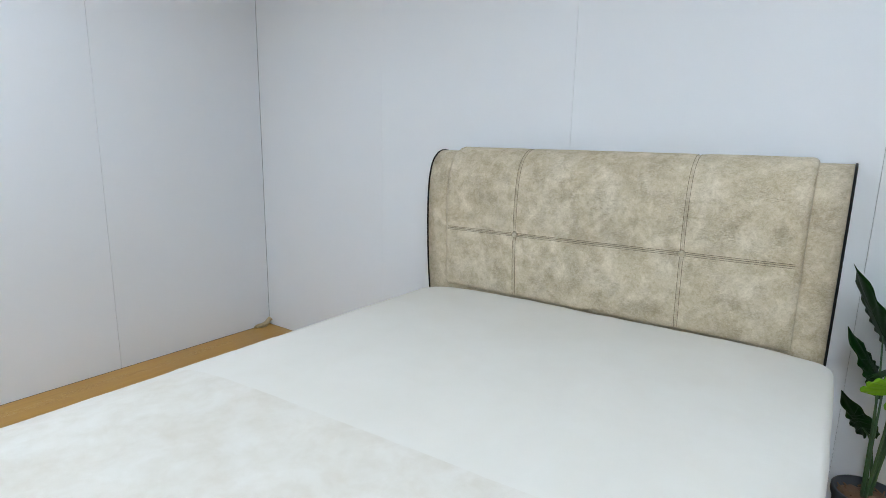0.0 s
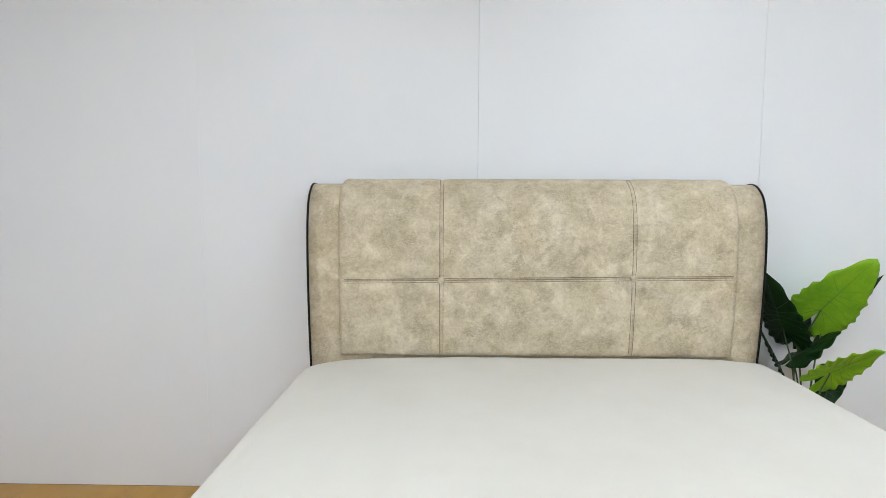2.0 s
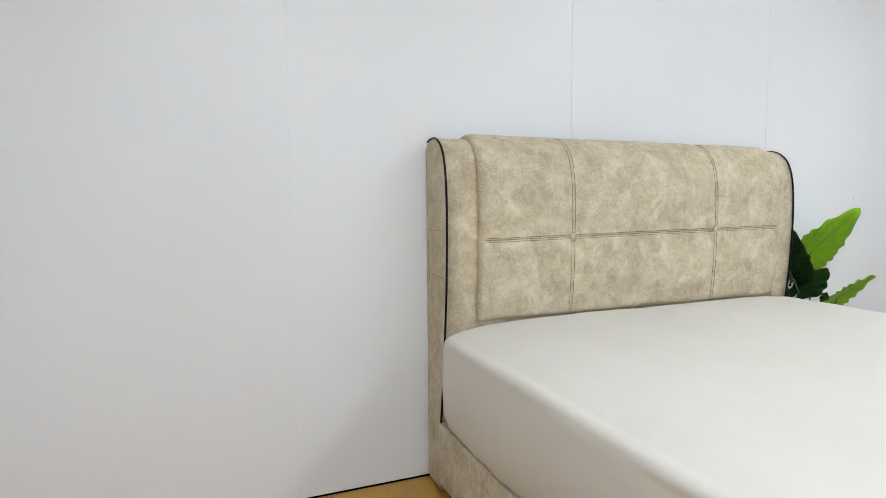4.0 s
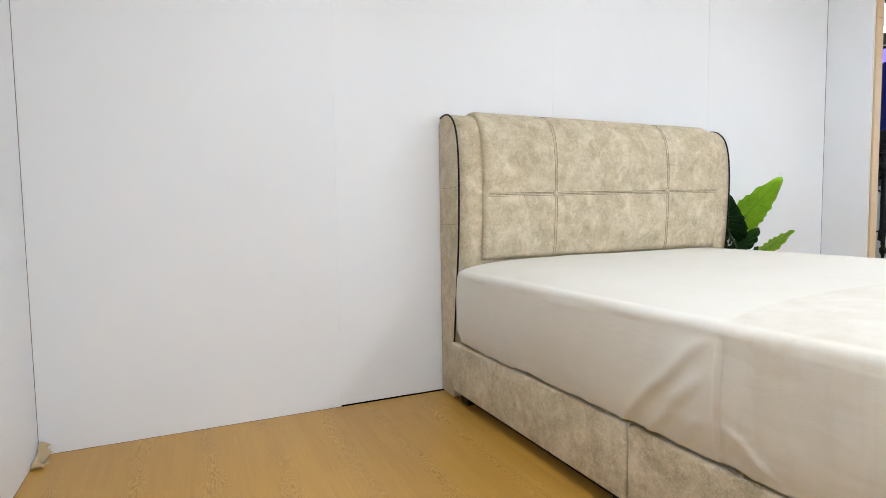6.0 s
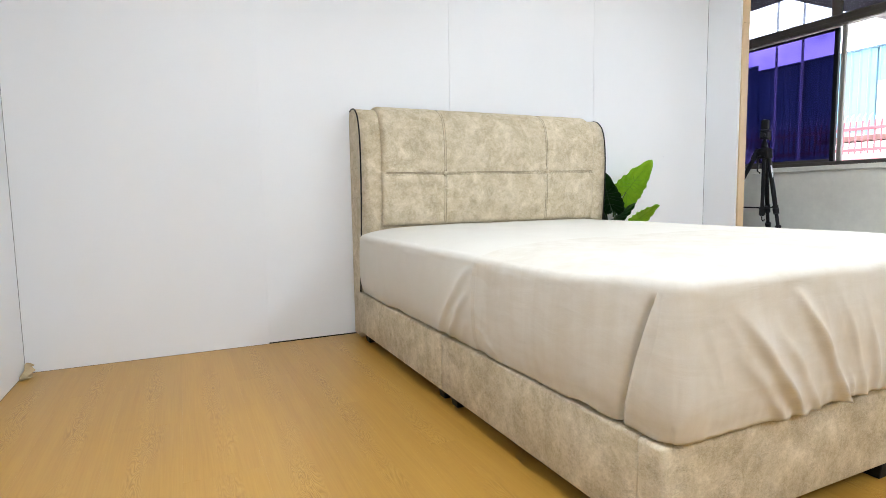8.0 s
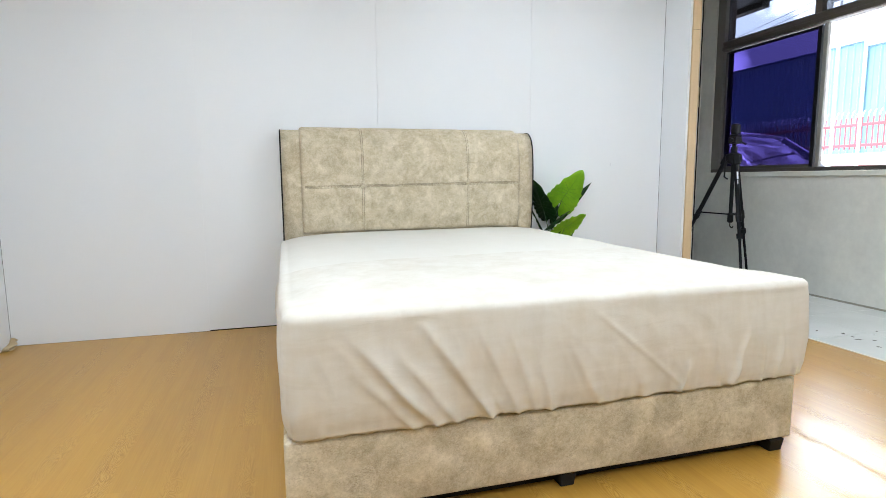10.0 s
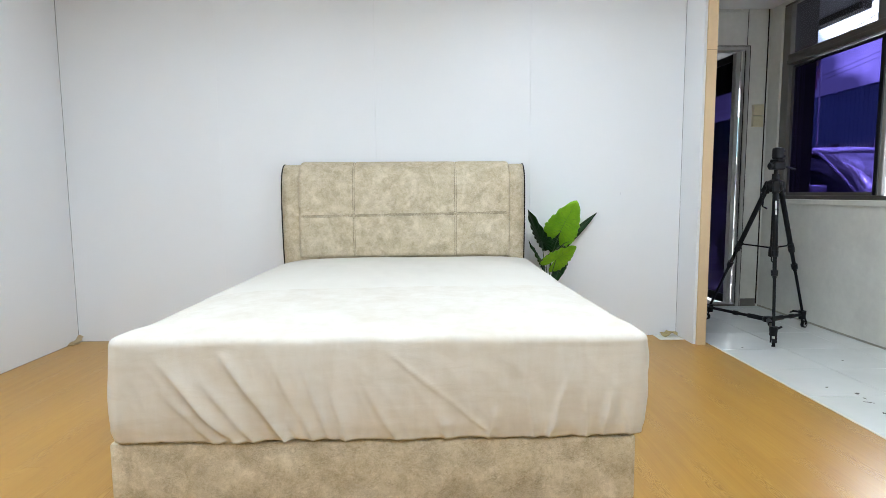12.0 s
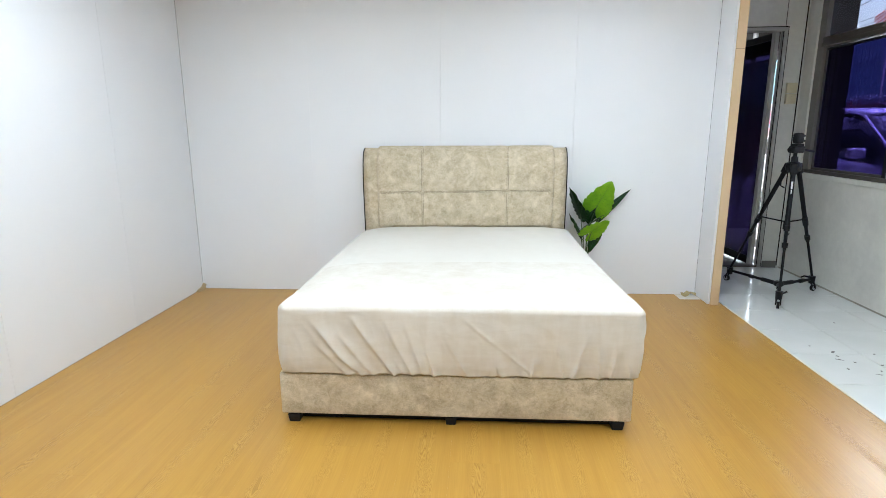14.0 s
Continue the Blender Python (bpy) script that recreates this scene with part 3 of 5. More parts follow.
def headboard_body():
    rows = []
    n = 24
    ring = curve2 + [(-0.006, 1.12), (-0.006, 0.012)]
    for i in range(n + 1):
        x = HL + (HR - HL) * i / n
        rows.append([(x, y, z) for y, z in ring + [ring[0]]])
    bm = sheet(rows)
    bmesh.ops.remove_doubles(bm, verts=bm.verts, dist=0.0001)
    for x in (HL, HR):
        vs = sorted((v for v in bm.verts if abs(v.co.x - x) < 1e-5), key=lambda v: 0)
        order = []
        for y, z in ring:
            order.append(min(vs, key=lambda v: (v.co.y - y) ** 2 + (v.co.z - z) ** 2))
        bm.faces.new(order)
    ob = part("body", bm, LEATHER, headboard)
    for p in ob.data.polygons:
        p.use_smooth = abs(p.normal.x) < 0.5
    return ob


headboard_body()
for s, hx in ((-1, -HL), (1, HR)):
    part("piping", tube([(s * hx, y - 0.001, z) for y, z in curve2[2:]], 0.0038, 8), PIPING, headboard, "black piping", True)
    for z in (0.715, 0.862):
        part("seam_line", box(s * (hx + 0.0004), s * (hx - 0.001), -0.165, -0.012, z, z + 0.0008), THREAD, headboard)

# the padded front: six panels that meet at stitched seams
LINE = [Vector((0, y, z)) for y, z in curve2]
LEN = [0.0]
for a, b in zip(LINE, LINE[1:]):
    LEN.append(LEN[-1] + (b - a).length)


def on_profile(s):
    """Place and outward normal at the length s up the profile."""
    s = min(max(s, 0.0), LEN[-1] - 1e-5)
    i = max(k for k in range(len(LEN)) if LEN[k] <= s)
    i = min(i, len(LINE) - 2)
    t = (s - LEN[i]) / (LEN[i + 1] - LEN[i])
    p = LINE[i].lerp(LINE[i + 1], t)
    d0 = (LINE[min(i + 1, len(LINE) - 1)] - LINE[i]).normalized()
    d1 = (LINE[min(i + 2, len(LINE) - 1)] - LINE[min(i + 1, len(LINE) - 2)]).normalized()
    d = d0.lerp(d1, t).normalized()
    return p, Vector((0, -d.z, d.y))


def s_at(z):
    i = next(i for i in range(1, len(LINE)) if LINE[i].z >= z)
    return LEN[i - 1] + (LEN[i] - LEN[i - 1]) * (z - LINE[i - 1].z) / (LINE[i].z - LINE[i - 1].z)


S0, S2 = s_at(0.572), LEN[-1] - 0.018
PL, PR, BX, THICK = -0.663, 0.662, 0.318, 0.022


def seam_s(x):
    """The cross seam climbs a little towards +x."""
    return s_at(0.841) + 0.014 * x


def spread(a, b, n):
    """Places from a to b, closer together towards both ends."""
    return [a + (b - a) * (0.5 - 0.5 * math.cos(math.pi * k / n)) for k in range(n + 1)]


def pad_height(x, s):
    """How far the padding stands off the headboard."""
    ex = min(1.0, min(PR - x, x - PL) / 0.026)
    ex = math.sqrt(max(0.0, 1 - (1 - max(0.0, ex)) ** 2))
    e0 = min(1.0, (s - S0) / 0.036)
    e0 = math.sqrt(max(0.0, 1 - (1 - max(0.0, e0)) ** 2))
    e1 = min(1.0, (S2 - s) / 0.05)
    e1 = math.sqrt(max(0.0, 1 - (1 - max(0.0, e1)) ** 2))
    h = THICK * min(ex * e0, e1 * 0.8 + 0.2) * (1 - 0.18 * step(S2 - 0.17, S2 - 0.06, s))
    for d, w in ((abs(abs(x) - BX), 0.018), (abs(s - seam_s(x)), 0.018)):
        h -= 0.0030 * math.exp(-(d / w) ** 2) + 0.0022 * math.exp(-(d / 0.003) ** 2)
    db = math.hypot(abs(x) - BX, s - seam_s(x))
    h -= 0.003 * math.exp(-(db / 0.022) ** 2)
    h += 0.0012 * noise.noise(Vector((x * 7, s * 7, 3)))
    return max(h, 0.0008)


def off(x, s, lift=0.0004):
    p, nrm = on_profile(s)
    return Vector((x, p.y, p.z)) + nrm * (pad_height(x, s) + lift)


for xa, xb in ((PL, -BX), (-BX, BX), (BX, PR)):
    for low in (True, False):
        rows = []
        for f in spread(0.0, 1.0, 40):
            row = []
            for x in spread(xa, xb, 44):
                sa, sb = (S0, seam_s(x)) if low else (seam_s(x), S2)
                row.append(off(x, sa + (sb - sa) * f, 0.0))
            rows.append(row)
        part("pad", sheet(rows), LEATHER, headboard, smooth=True)


def stitch(points):
    part("stitching", tube(points, 0.0007, 5), THREAD, headboard, "brown stitched seam")


for s in (-1, 1):
    for d in (-0.0058, 0.0058):
        stitch([off(s * BX + d, S0 + 0.012 + (S2 - S0 - 0.03) * k / 70) for k in range(71)])
for d in (-0.0062, 0.0, 0.0062):
    stitch([off(PL + 0.02 + (PR - PL - 0.04) * k / 90, seam_s(PL + 0.02 + (PR - PL - 0.04) * k / 90) + d) for k in range(91)])
for s in (-1, 1):
    p, nrm = on_profile(seam_s(s * BX))
    c = Vector((s * BX, p.y, p.z)) + nrm * 0.0110
    bm = lathe([(0.0125, 0.0), (0.0128, 0.003), (0.0115, 0.0062), (0.008, 0.0086), (0.003, 0.0096), (0.0004, 0.0098)], 24)
    bmesh.ops.transform(bm, matrix=Matrix.Translation(c) @ nrm.to_track_quat("Z", "Y").to_matrix().to_4x4(), verts=bm.verts)
    part("button", bm, LEATHER, headboard, "round covered tuft button", True)

# ---- mattress in its fitted cover ----
mattress = thing("mattress", "thick mattress in a wrinkled cream fitted cover on the bed", "mattress", (0, -1.15, BASE_Z1))
CX0, CX1, CY0, CY1, CTOP, CR, HEM = -0.776, 0.810, -2.112, -0.172, 0.560, 0.022, 0.251
# folds: place and height at the top, place and height at the bottom, depth, width
FOOT_FOLDS = [(-0.608, 0.48, -0.41, 0.247, 0.011, 0.017), (-0.607, 0.40, -0.474, 0.255, 0.005, 0.016), (-0.502, 0.44, -0.357, 0.256, 0.007, 0.016), (-0.447, 0.527, -0.258, 0.249, 0.012, 0.015),
              (-0.295, 0.495, -0.187, 0.261, 0.006, 0.015), (-0.255, 0.32, -0.218, 0.253, 0.005, 0.008), (-0.204, 0.477, -0.136, 0.261, 0.006, 0.013), (-0.138, 0.452, -0.091, 0.264, 0.006, 0.013),
              (-0.037, 0.44, 0.057, 0.255, 0.006, 0.017), (0.046, 0.507, 0.317, 0.28, 0.0036, 0.006), (0.179, 0.32, 0.204, 0.259, 0.004, 0.011), (0.353, 0.344, 0.336, 0.279, 0.004, 0.011),
              (0.442, 0.398, 0.463, 0.269, 0.006, 0.011), (0.561, 0.443, 0.513, 0.273, 0.007, 0.012), (0.612, 0.402, 0.621, 0.273, 0.006, 0.010), (0.686, 0.398, 0.671, 0.277, 0.007, 0.010),
              (0.727, 0.358, 0.746, 0.28, 0.005, 0.008), (-0.721, 0.387, -0.747, 0.274, 0.004, 0.014)]
LEFT_FOLDS = [(-1.355, 0.515, -1.17, 0.320, 0.0065, 0.015), (-1.345, 0.43, -1.215, 0.280, 0.0065, 0.013), (-1.345, 0.34, -1.28, 0.265, 0.004, 0.010), (-1.40, 0.34, -1.47, 0.290, 0.003, 0.013), (-0.30, 0.40, -0.25, 0.270, 0.003, 0.018)]
PLEAT_TOP, PLEAT_LOW = -2.066, -1.970


def folds(a, z, table):
    """Slanting gathers, steep on one flank and soft on the other."""
    h = 0.0
    for k, (a0, z0, a1, z1, depth, width) in enumerate(table):
        t = (z0 - z) / (z0 - z1)
        if t < -0.2:
            continue
        m = a0 + (a1 - a0) * t + 0.007 * noise.noise(Vector((t * 2.2, k * 3.7, 0.4)))
        d = (a - m) / (width * (1.25 - 0.45 * min(1, max(0, t))))
        d = d / 1.9 if d > 0 else d / 0.75
        h += 2.4 * depth * step(-0.2, 0.5, t) * (0.75 + 0.5 * noise.noise(Vector((t * 2.5, k * 2.1, 5.0)))) * math.exp(-abs(d) ** 1.4)
    return h


def pleat_line(t):
    return PLEAT_TOP + (PLEAT_LOW - PLEAT_TOP) * t + 0.004 * math.sin(t * 4.0)


def drop(b, o, z, t):
    """How far the hanging side of the cover stands out from its edge."""
    d = 0.007 * math.sin(math.pi * min(1, t * 1.05)) + 0.004 * noise.noise(Vector((b.x * 4, b.y * 4, z * 6))) + 0.0016 * noise.noise(Vector((b.x * 15, b.y * 15, z * 13)))
    if o.y < -0.7:
        d += folds(b.x, z, FOOT_FOLDS) * step(0.0, 0.12, t)
        slip = b.x + 0.55 * (z - 0.25)
        d += 0.0022 * (1 - abs(noise.noise(Vector((slip * 13, z * 4.0, 2.2))) * 2.4)) * step(0.05, 0.3, t)
        d += 0.0045 * noise.noise(Vector((b.x * 34, 0, 1.1))) * step(0.68, 1.0, t) * (1.4 if b.x > 0.35 else 0.8)
    elif o.x < -0.7:
        d += folds(b.y, z, LEFT_FOLDS) * step(0.0, 0.12, t)
        past = b.y - pleat_line(t)
        d -= (0.019 * math.exp(-((past - 0.002) / 0.0075) ** 2) + 0.006 * math.exp(-(max(past, -past * 4) / 0.022) ** 2)) * step(0.0, 0.2, t)
        d += 0.004 * math.exp(-(max(0.0, b.y + 1.378) / 0.02) ** 2) * (1 if b.y > -1.378 else 0) * step(0.0, 0.1, t)
        d -= 0.0035 * math.exp(-((b.y + 1.380) / 0.004) ** 2)
        d += 0.0015 * noise.noise(Vector((b.y * 30, 0, 4.1))) * step(0.8, 1.0, t)
    if o.x > 0.7:
        d += 0.006 * math.sin(math.pi * min(1.0, t * 2.2)) - 0.020 * t
    elif o.x < -0.7:
        d += 0.007 * t * step(-1.7, -1.95, b.y) - 0.004 * step(0.7, 1.0, t)
    return d - 0.007 * step(0.84, 1.0, t)


def cover():
    nx = 330
    seam = 104
    xs = [-1 + 2 * i / nx for i in range(nx + 1)]
    seam_y = -1.335
    x0, x1, y0, y1 = CX0 + CR, CX1 - CR, CY0 + CR, CY1 - CR
    yy = [y1 + (seam_y - y1) * j / seam for j in range(seam)] + [seam_y + (-1.93 - seam_y) * j / 80 for j in range(80)] + [-1.93 + (y0 + 1.93) * j / 60 for j in range(61)]
    ny = len(yy) - 1
    R = 0.024

    def flat(x, y):
        cx = min(max(x, x0 + R), x1 - R)
        cy = min(max(y, y0 + R), y1 - R)
        a, b = (x - cx) / R, (y - cy) / R
        if a != 0 and b != 0:
            m = max(abs(a), abs(b))
            k = m / math.hypot(a, b)
            a, b = a * k, b * k
        return cx + a * R, cy + b * R

    def top_z(x, y):
        u, v = (x - x0) / (x1 - x0), (y - y0) / (y1 - y0)
        crown = 0.014 * (1 - (2 * u - 1) ** 6) * (1 - max(0.0, 1 - v * 3.0) ** 3)
        soft = 0.0024 * noise.noise(Vector((x * 5, y * 5, 0.3))) + 0.0016 * noise.noise(Vector((x * 14, y * 9, 4.1)))
        ridge = 0.0014 * math.exp(-((y - (seam_y + 0.05 * x)) / 0.007) ** 2)
        slump = (0.017 * math.exp(-max(0.0, u) * 1.53 / 0.09) + 0.012 * math.exp(-max(0.0, 1 - u) * 1.53 / 0.08)) * step(-2.05, -1.75, y)
        return CTOP - 0.004 + crown + soft + ridge + 0.005 * u * v - slump

    bm = bmesh.new()
    grid = []
    for j in range(ny + 1):
        row = []
        for i in range(nx + 1):
            x = x0 + (x1 - x0) * (xs[i] + 1) / 2
            y = yy[j]
            slant = 0.05 * x * max(0.0, 1 - abs(y - seam_y) / 0.7)
            px, py = flat(x, y + slant)
            px -= 0.030 * step(-2.0, -1.0, py) * max(0.0, (px - x0) / (x1 - x0)) ** 3
            px -= 0.013 * step(-2.05, -1.75, py) * max(0.0, (x1 - px) / (x1 - x0)) ** 3
            row.append(bm.verts.new((px, py, top_z(px, py))))
        grid.append(row)
    for j in range(ny):
        for i in range(nx):
            f = bm.faces.new((grid[j][i], grid[j][i + 1], grid[j + 1][i + 1], grid[j + 1][i]))
            f.material_index = 0 if j < seam else 1
    loop = [(0, i) for i in range(nx)] + [(j, nx) for j in range(ny)] + [(ny, i) for i in range(nx, 0, -1)] + [(j, 0) for j in range(ny, 0, -1)]
    n = len(loop)
    base = [grid[j][i].co.copy() for j, i in loop]
    out = []
    for k in range(n):
        d = base[(k + 1) % n] - base[k - 1]
        out.append(Vector((d.y, -d.x, 0)).normalized())
    mid = Vector(((x0 + x1) / 2, (y0 + y1) / 2, 0))
    out = [o if o.dot(b - mid) > 0 else -o for o, b in zip(out, base)]
    out = [(out[k - 1] + out[k] + out[(k + 1) % n]).normalized() for k in range(n)]
    ring = [grid[j][i] for j, i in loop]
    levels = [("r", radians(a)) for a in (18, 36, 54, 72, 90)] + [("s", t / 40) for t in range(1, 41)] + [("t", 1), ("t", 2)]

    def hem_at(b, o):
        wob = 0.006 * noise.noise(Vector((b.x * 6, b.y * 6, 7.7))) + 0.005 * noise.noise(Vector((b.x * 19, b.y * 19, 1.7))) + 0.002 * noise.noise(Vector((b.x * 55, b.y * 55, 3.7)))
        return HEM + wob + (0.012 * step(-0.45, -0.15, b.y) if o.x < -0.5 else 0.0)

    for how, val in levels:
        nxt = []
        for k in range(n):
            b, o = base[k], out[k]
            if how == "r":
                p = b + o * CR * math.sin(val) - Vector((0, 0, CR * (1 - math.cos(val))))
            else:
                t = val if how == "s" else 1.0
                z = (b.z - CR) * (1 - t) + hem_at(b, o) * t
                d = drop(b, o, z, t)
                if how == "t":
                    d -= 0.007 * val
                    z += 0.004 if val == 1 else 0.012
                p = b + o * (CR + d)
                p.z = z
            nxt.append(bm.verts.new(p))
        for k in range(n):
            f = bm.faces.new((ring[k], ring[(k + 1) % n], nxt[(k + 1) % n], nxt[k]))
            j = max(loop[k][0], loop[(k + 1) % n][0])
            f.material_index = 0 if j <= seam else 1
        ring = nxt
    fitted = part("fitted_cover", bm, (CREAM, NAP), mattress, "cream cover, smooth at the head and brushed at the foot", True)
    # the folded flap of cloth at the foot corner
    rows, o = [], Vector((-1, 0, 0))
    for k in range(33):
        t = k / 32
        line = pleat_line(t)
        row = []
        for u, lift in ((0.03, -0.015), (0.005, -0.011), (0.0, -0.0065), (0.02, -0.0022), (0.06, 0.0006), (0.15, 0.0024), (0.3, 0.0034), (0.5, 0.0034), (0.7, 0.0030), (0.85, 0.0015), (1.0, -0.0030)):
            y = line + (y0 + R - 0.012 - line) * u
            b = Vector((x0, max(y, y0 + R), CTOP - 0.004))
            z = (b.z - CR) * (1 - t) + (hem_at(b, o) + 0.001) * t
            wide = min(1.0, (line - (y0 + R - 0.012)) / 0.03)
            flush = 0.007 * math.sin(math.pi * min(1, t * 1.05)) - 0.007 * step(0.84, 1.0, t) + 0.004 * noise.noise(Vector((b.x * 4, b.y * 4, z * 6)))
            turn = (max(0.0, (y0 + R) - y)) ** 2 / (2 * R)
            row.append((x0 - CR - flush - lift * max(0.15, wide) + turn, y, z))
        rows.append(row)
    part("corner_flap", sheet(rows), NAP, fitted, smooth=True)


cover()
part("core", box(CX0 + 0.03, CX1 - 0.03, CY0 + 0.03, CY1 - 0.03, BASE_Z1, CTOP - 0.03, 0.03, 3), CREAM, mattress)


# ---- potted plant beside the headboard ----
ROOT = Vector((0.908, -0.200, 0.182))
plant = thing("potted_plant", "artificial elephant-ear plant with leaves coloured as lit lime and shaded dark green", "plant", (ROOT.x, ROOT.y, 0))
part("pot", lathe([(0.062, 0.0), (0.070, 0.01), (0.086, 0.162), (0.092, 0.177), (0.092, 0.196), (0.084, 0.198), (0.080, 0.167), (0.02, 0.162)], 36, (ROOT.x, ROOT.y, 0)), POT, plant, "charcoal plastic pot", True)
soil = lathe([(0.079, 0.162), (0.076, 0.170), (0.05, 0.179), (0.02, 0.182), (0.001, 0.183)], 30, (ROOT.x, ROOT.y, 0))
for v in soil.verts:
    v.co.z += 0.010 * noise.noise(v.co * 40) if v.co.z > 0.167 else 0
part("soil", soil, SOIL, plant, "brown moss filling")
for k in range(26):
    a, r = random.uniform(0, 6.28), 0.07 * math.sqrt(random.random())
    q = Vector((ROOT.x + r * math.cos(a), ROOT.y + r * math.sin(a), 0.180))
    e = q + Vector((random.uniform(-0.02, 0.02), random.uniform(-0.02, 0.02), random.uniform(0.002, 0.014)))
    part("bark_chip", rod(q, e, 0.0035, 0.002, 5), SOIL, plant)


def leaf(joint, tip, side, width, mats, back=0.34, wave=0.035, droop=0.10, waves=11, stem_base=None, bend=None):
    """A heart-shaped leaf: blade, raised veins and its stalk."""
    blade_mat, vein_mat = mats
    j, t = Vector(joint), Vector(tip)
    m = t - j
    length = m.length
    m.normalize()
    s = Vector(side)
    s = (s - m * s.dot(m)).normalized()
    up = s.cross(m)
    phase = random.uniform(0, 6)

    def outline(a):
        """Reach of the edge at the angle a from the tip."""
        x = abs(a) / math.pi
        p, reach = (1.42, length) if abs(a) < math.pi / 2 else (2.3, length * back)
        r = ((abs(math.cos(a)) / reach) ** p + (abs(math.sin(a)) / (width * 0.5)) ** p) ** (-1 / p)
        if x > 0.86:
            r *= 1 - 0.86 * step(0.86, 1.0, x)
        return r * (1 + wave * 0.75 * (math.sin(a * waves + phase) + 0.7 * math.sin(a * waves * 0.57 + 2.1 * phase)) * step(0.03, 0.15, x))

    def place(a, f):
        r = outline(a) * f
        u, v = r * math.cos(a), r * math.sin(a)
        lift = -droop * (abs(v) ** 1.4) / max(0.02, (width / 2)) ** 0.4 * 1.2 + 0.0045 * f ** 4 * min(1.0, r / (0.5 * width)) * math.sin(a * waves + phase + 1.2) - droop * 0.9 * (max(0, u) / length) ** 2 * length * 0.55
        lift += 0.0004 * math.cos(a * 14) * f
        if u < 0:
            lift -= 0.25 * droop * -u
        return j + m * u + s * v + up * lift

    bm = bmesh.new()
    segs, rings = 88, 7
    centre = bm.verts.new(j)
    prev = None
    for k in range(1, rings + 1):
        ring = [bm.verts.new(place(-math.pi + 2 * math.pi * i / segs, (k / rings) ** 0.8)) for i in range(segs)]
        for i in range(segs):
            n = (i + 1) % segs
            if prev is None:
                bm.faces.new((centre, ring[i], ring[n]))
            else:
                bm.faces.new((prev[i], ring[i], ring[n], prev[n]))
        prev = ring
    blade = part("leaf", bm, blade_mat, plant, smooth=True)
    solid = blade.modifiers.new("thickness", "SOLIDIFY")
    solid.thickness, solid.offset = 0.0012, 0
    part("midrib", tube([place(0, f / 10) for f in range(0, 11)], [0.0026 - 0.0002 * f for f in range(11)], 6), vein_mat, blade)
    for a0 in (0.42, 0.75, 1.12, 1.55, 2.0, 2.45):
        for sg in (-1, 1):
            start = 0.42 * (1 - a0 / 2.6) if a0 < 1.6 else 0.0
            reach = 0.93 * outline(sg * a0)
            eu, ev = reach * math.cos(a0), reach * math.sin(sg * a0)
            line = []
            for q in range(7):
                f = q / 6
                u, v = start * length * (1 - f) + eu * f, ev * (f ** 0.85)
                at = math.atan2(v, u)
                line.append(place(at, math.hypot(u, v) / outline(at)))
            part("vein", tube(line, [0.0017 - 0.00014 * q for q in range(7)], 5), vein_mat, blade)
    base = Vector(stem_base) if stem_base else ROOT + Vector((random.uniform(-0.015, 0.015), random.uniform(-0.015, 0.015), 0))
    midp = Vector(bend) if bend else base.lerp(j, 0.55) + Vector((0, 0, 0.05)) + (ROOT - j) * Vector((1, 1, 0)) * 0.12
    part("stem", tube(bezier([base, midp, j], 8), [0.0042 - 0.0022 * k / 16 for k in range(17)], 8), STEM, plant, smooth=True)


# Leaves that catch the light get lime, inner and rear ones the shaded green.
LIT_GREEN, SHADED_GREEN = (LEAF_LIT, VEIN_LIT), (LEAF_SHADED, VEIN_SHADED)
leaf((1.006, -0.095, 0.725), (1.072, -0.245, 0.925), (-0.92, 0.30, 0.10), 0.215, LIT_GREEN, back=0.50, droop=0.05, wave=0.045, waves=19, stem_base=(0.922, -0.15, 0.176), bend=(0.955, -0.050, 0.52))
leaf((0.885, -0.085, 0.655), (0.778, -0.125, 0.862), (0.24, -0.94, 0.22), 0.180, SHADED_GREEN, back=0.40, waves=17)
leaf((0.888, -0.075, 0.515), (0.800, -0.095, 0.668), (0.25, 0.95, 0.15), 0.115, SHADED_GREEN, back=0.35, waves=17)
leaf((0.938, -0.262, 0.553), (1.046, -0.330, 0.652), (-0.755, -0.41, 0.54), 0.158, LIT_GREEN, back=0.60, droop=0.10, wave=0.05, waves=17)
leaf((0.905, -0.120, 0.560), (1.046, -0.130, 0.668), (-0.16, -0.95, 0.20), 0.215, SHADED_GREEN, back=0.25)
leaf((1.045, -0.045, 0.640), (1.262, -0.040, 0.845), (0.50, -0.35, -0.75), 0.066, SHADED_GREEN, back=0.40, waves=15)
leaf((0.872, -0.135, 0.370), (0.802, -0.130, 0.465), (0.60, -0.65, 0.35), 0.095, SHADED_GREEN, back=0.35)
leaf((0.985, -0.200, 0.520), (0.935, -0.225, 0.385), (0.80, -0.50, -0.30), 0.090, SHADED_GREEN, back=0.30)
leaf((0.955, -0.045, 0.620), (1.030, -0.030, 0.760), (0.85, 0.30, -0.40), 0.110, SHADED_GREEN, back=0.30)

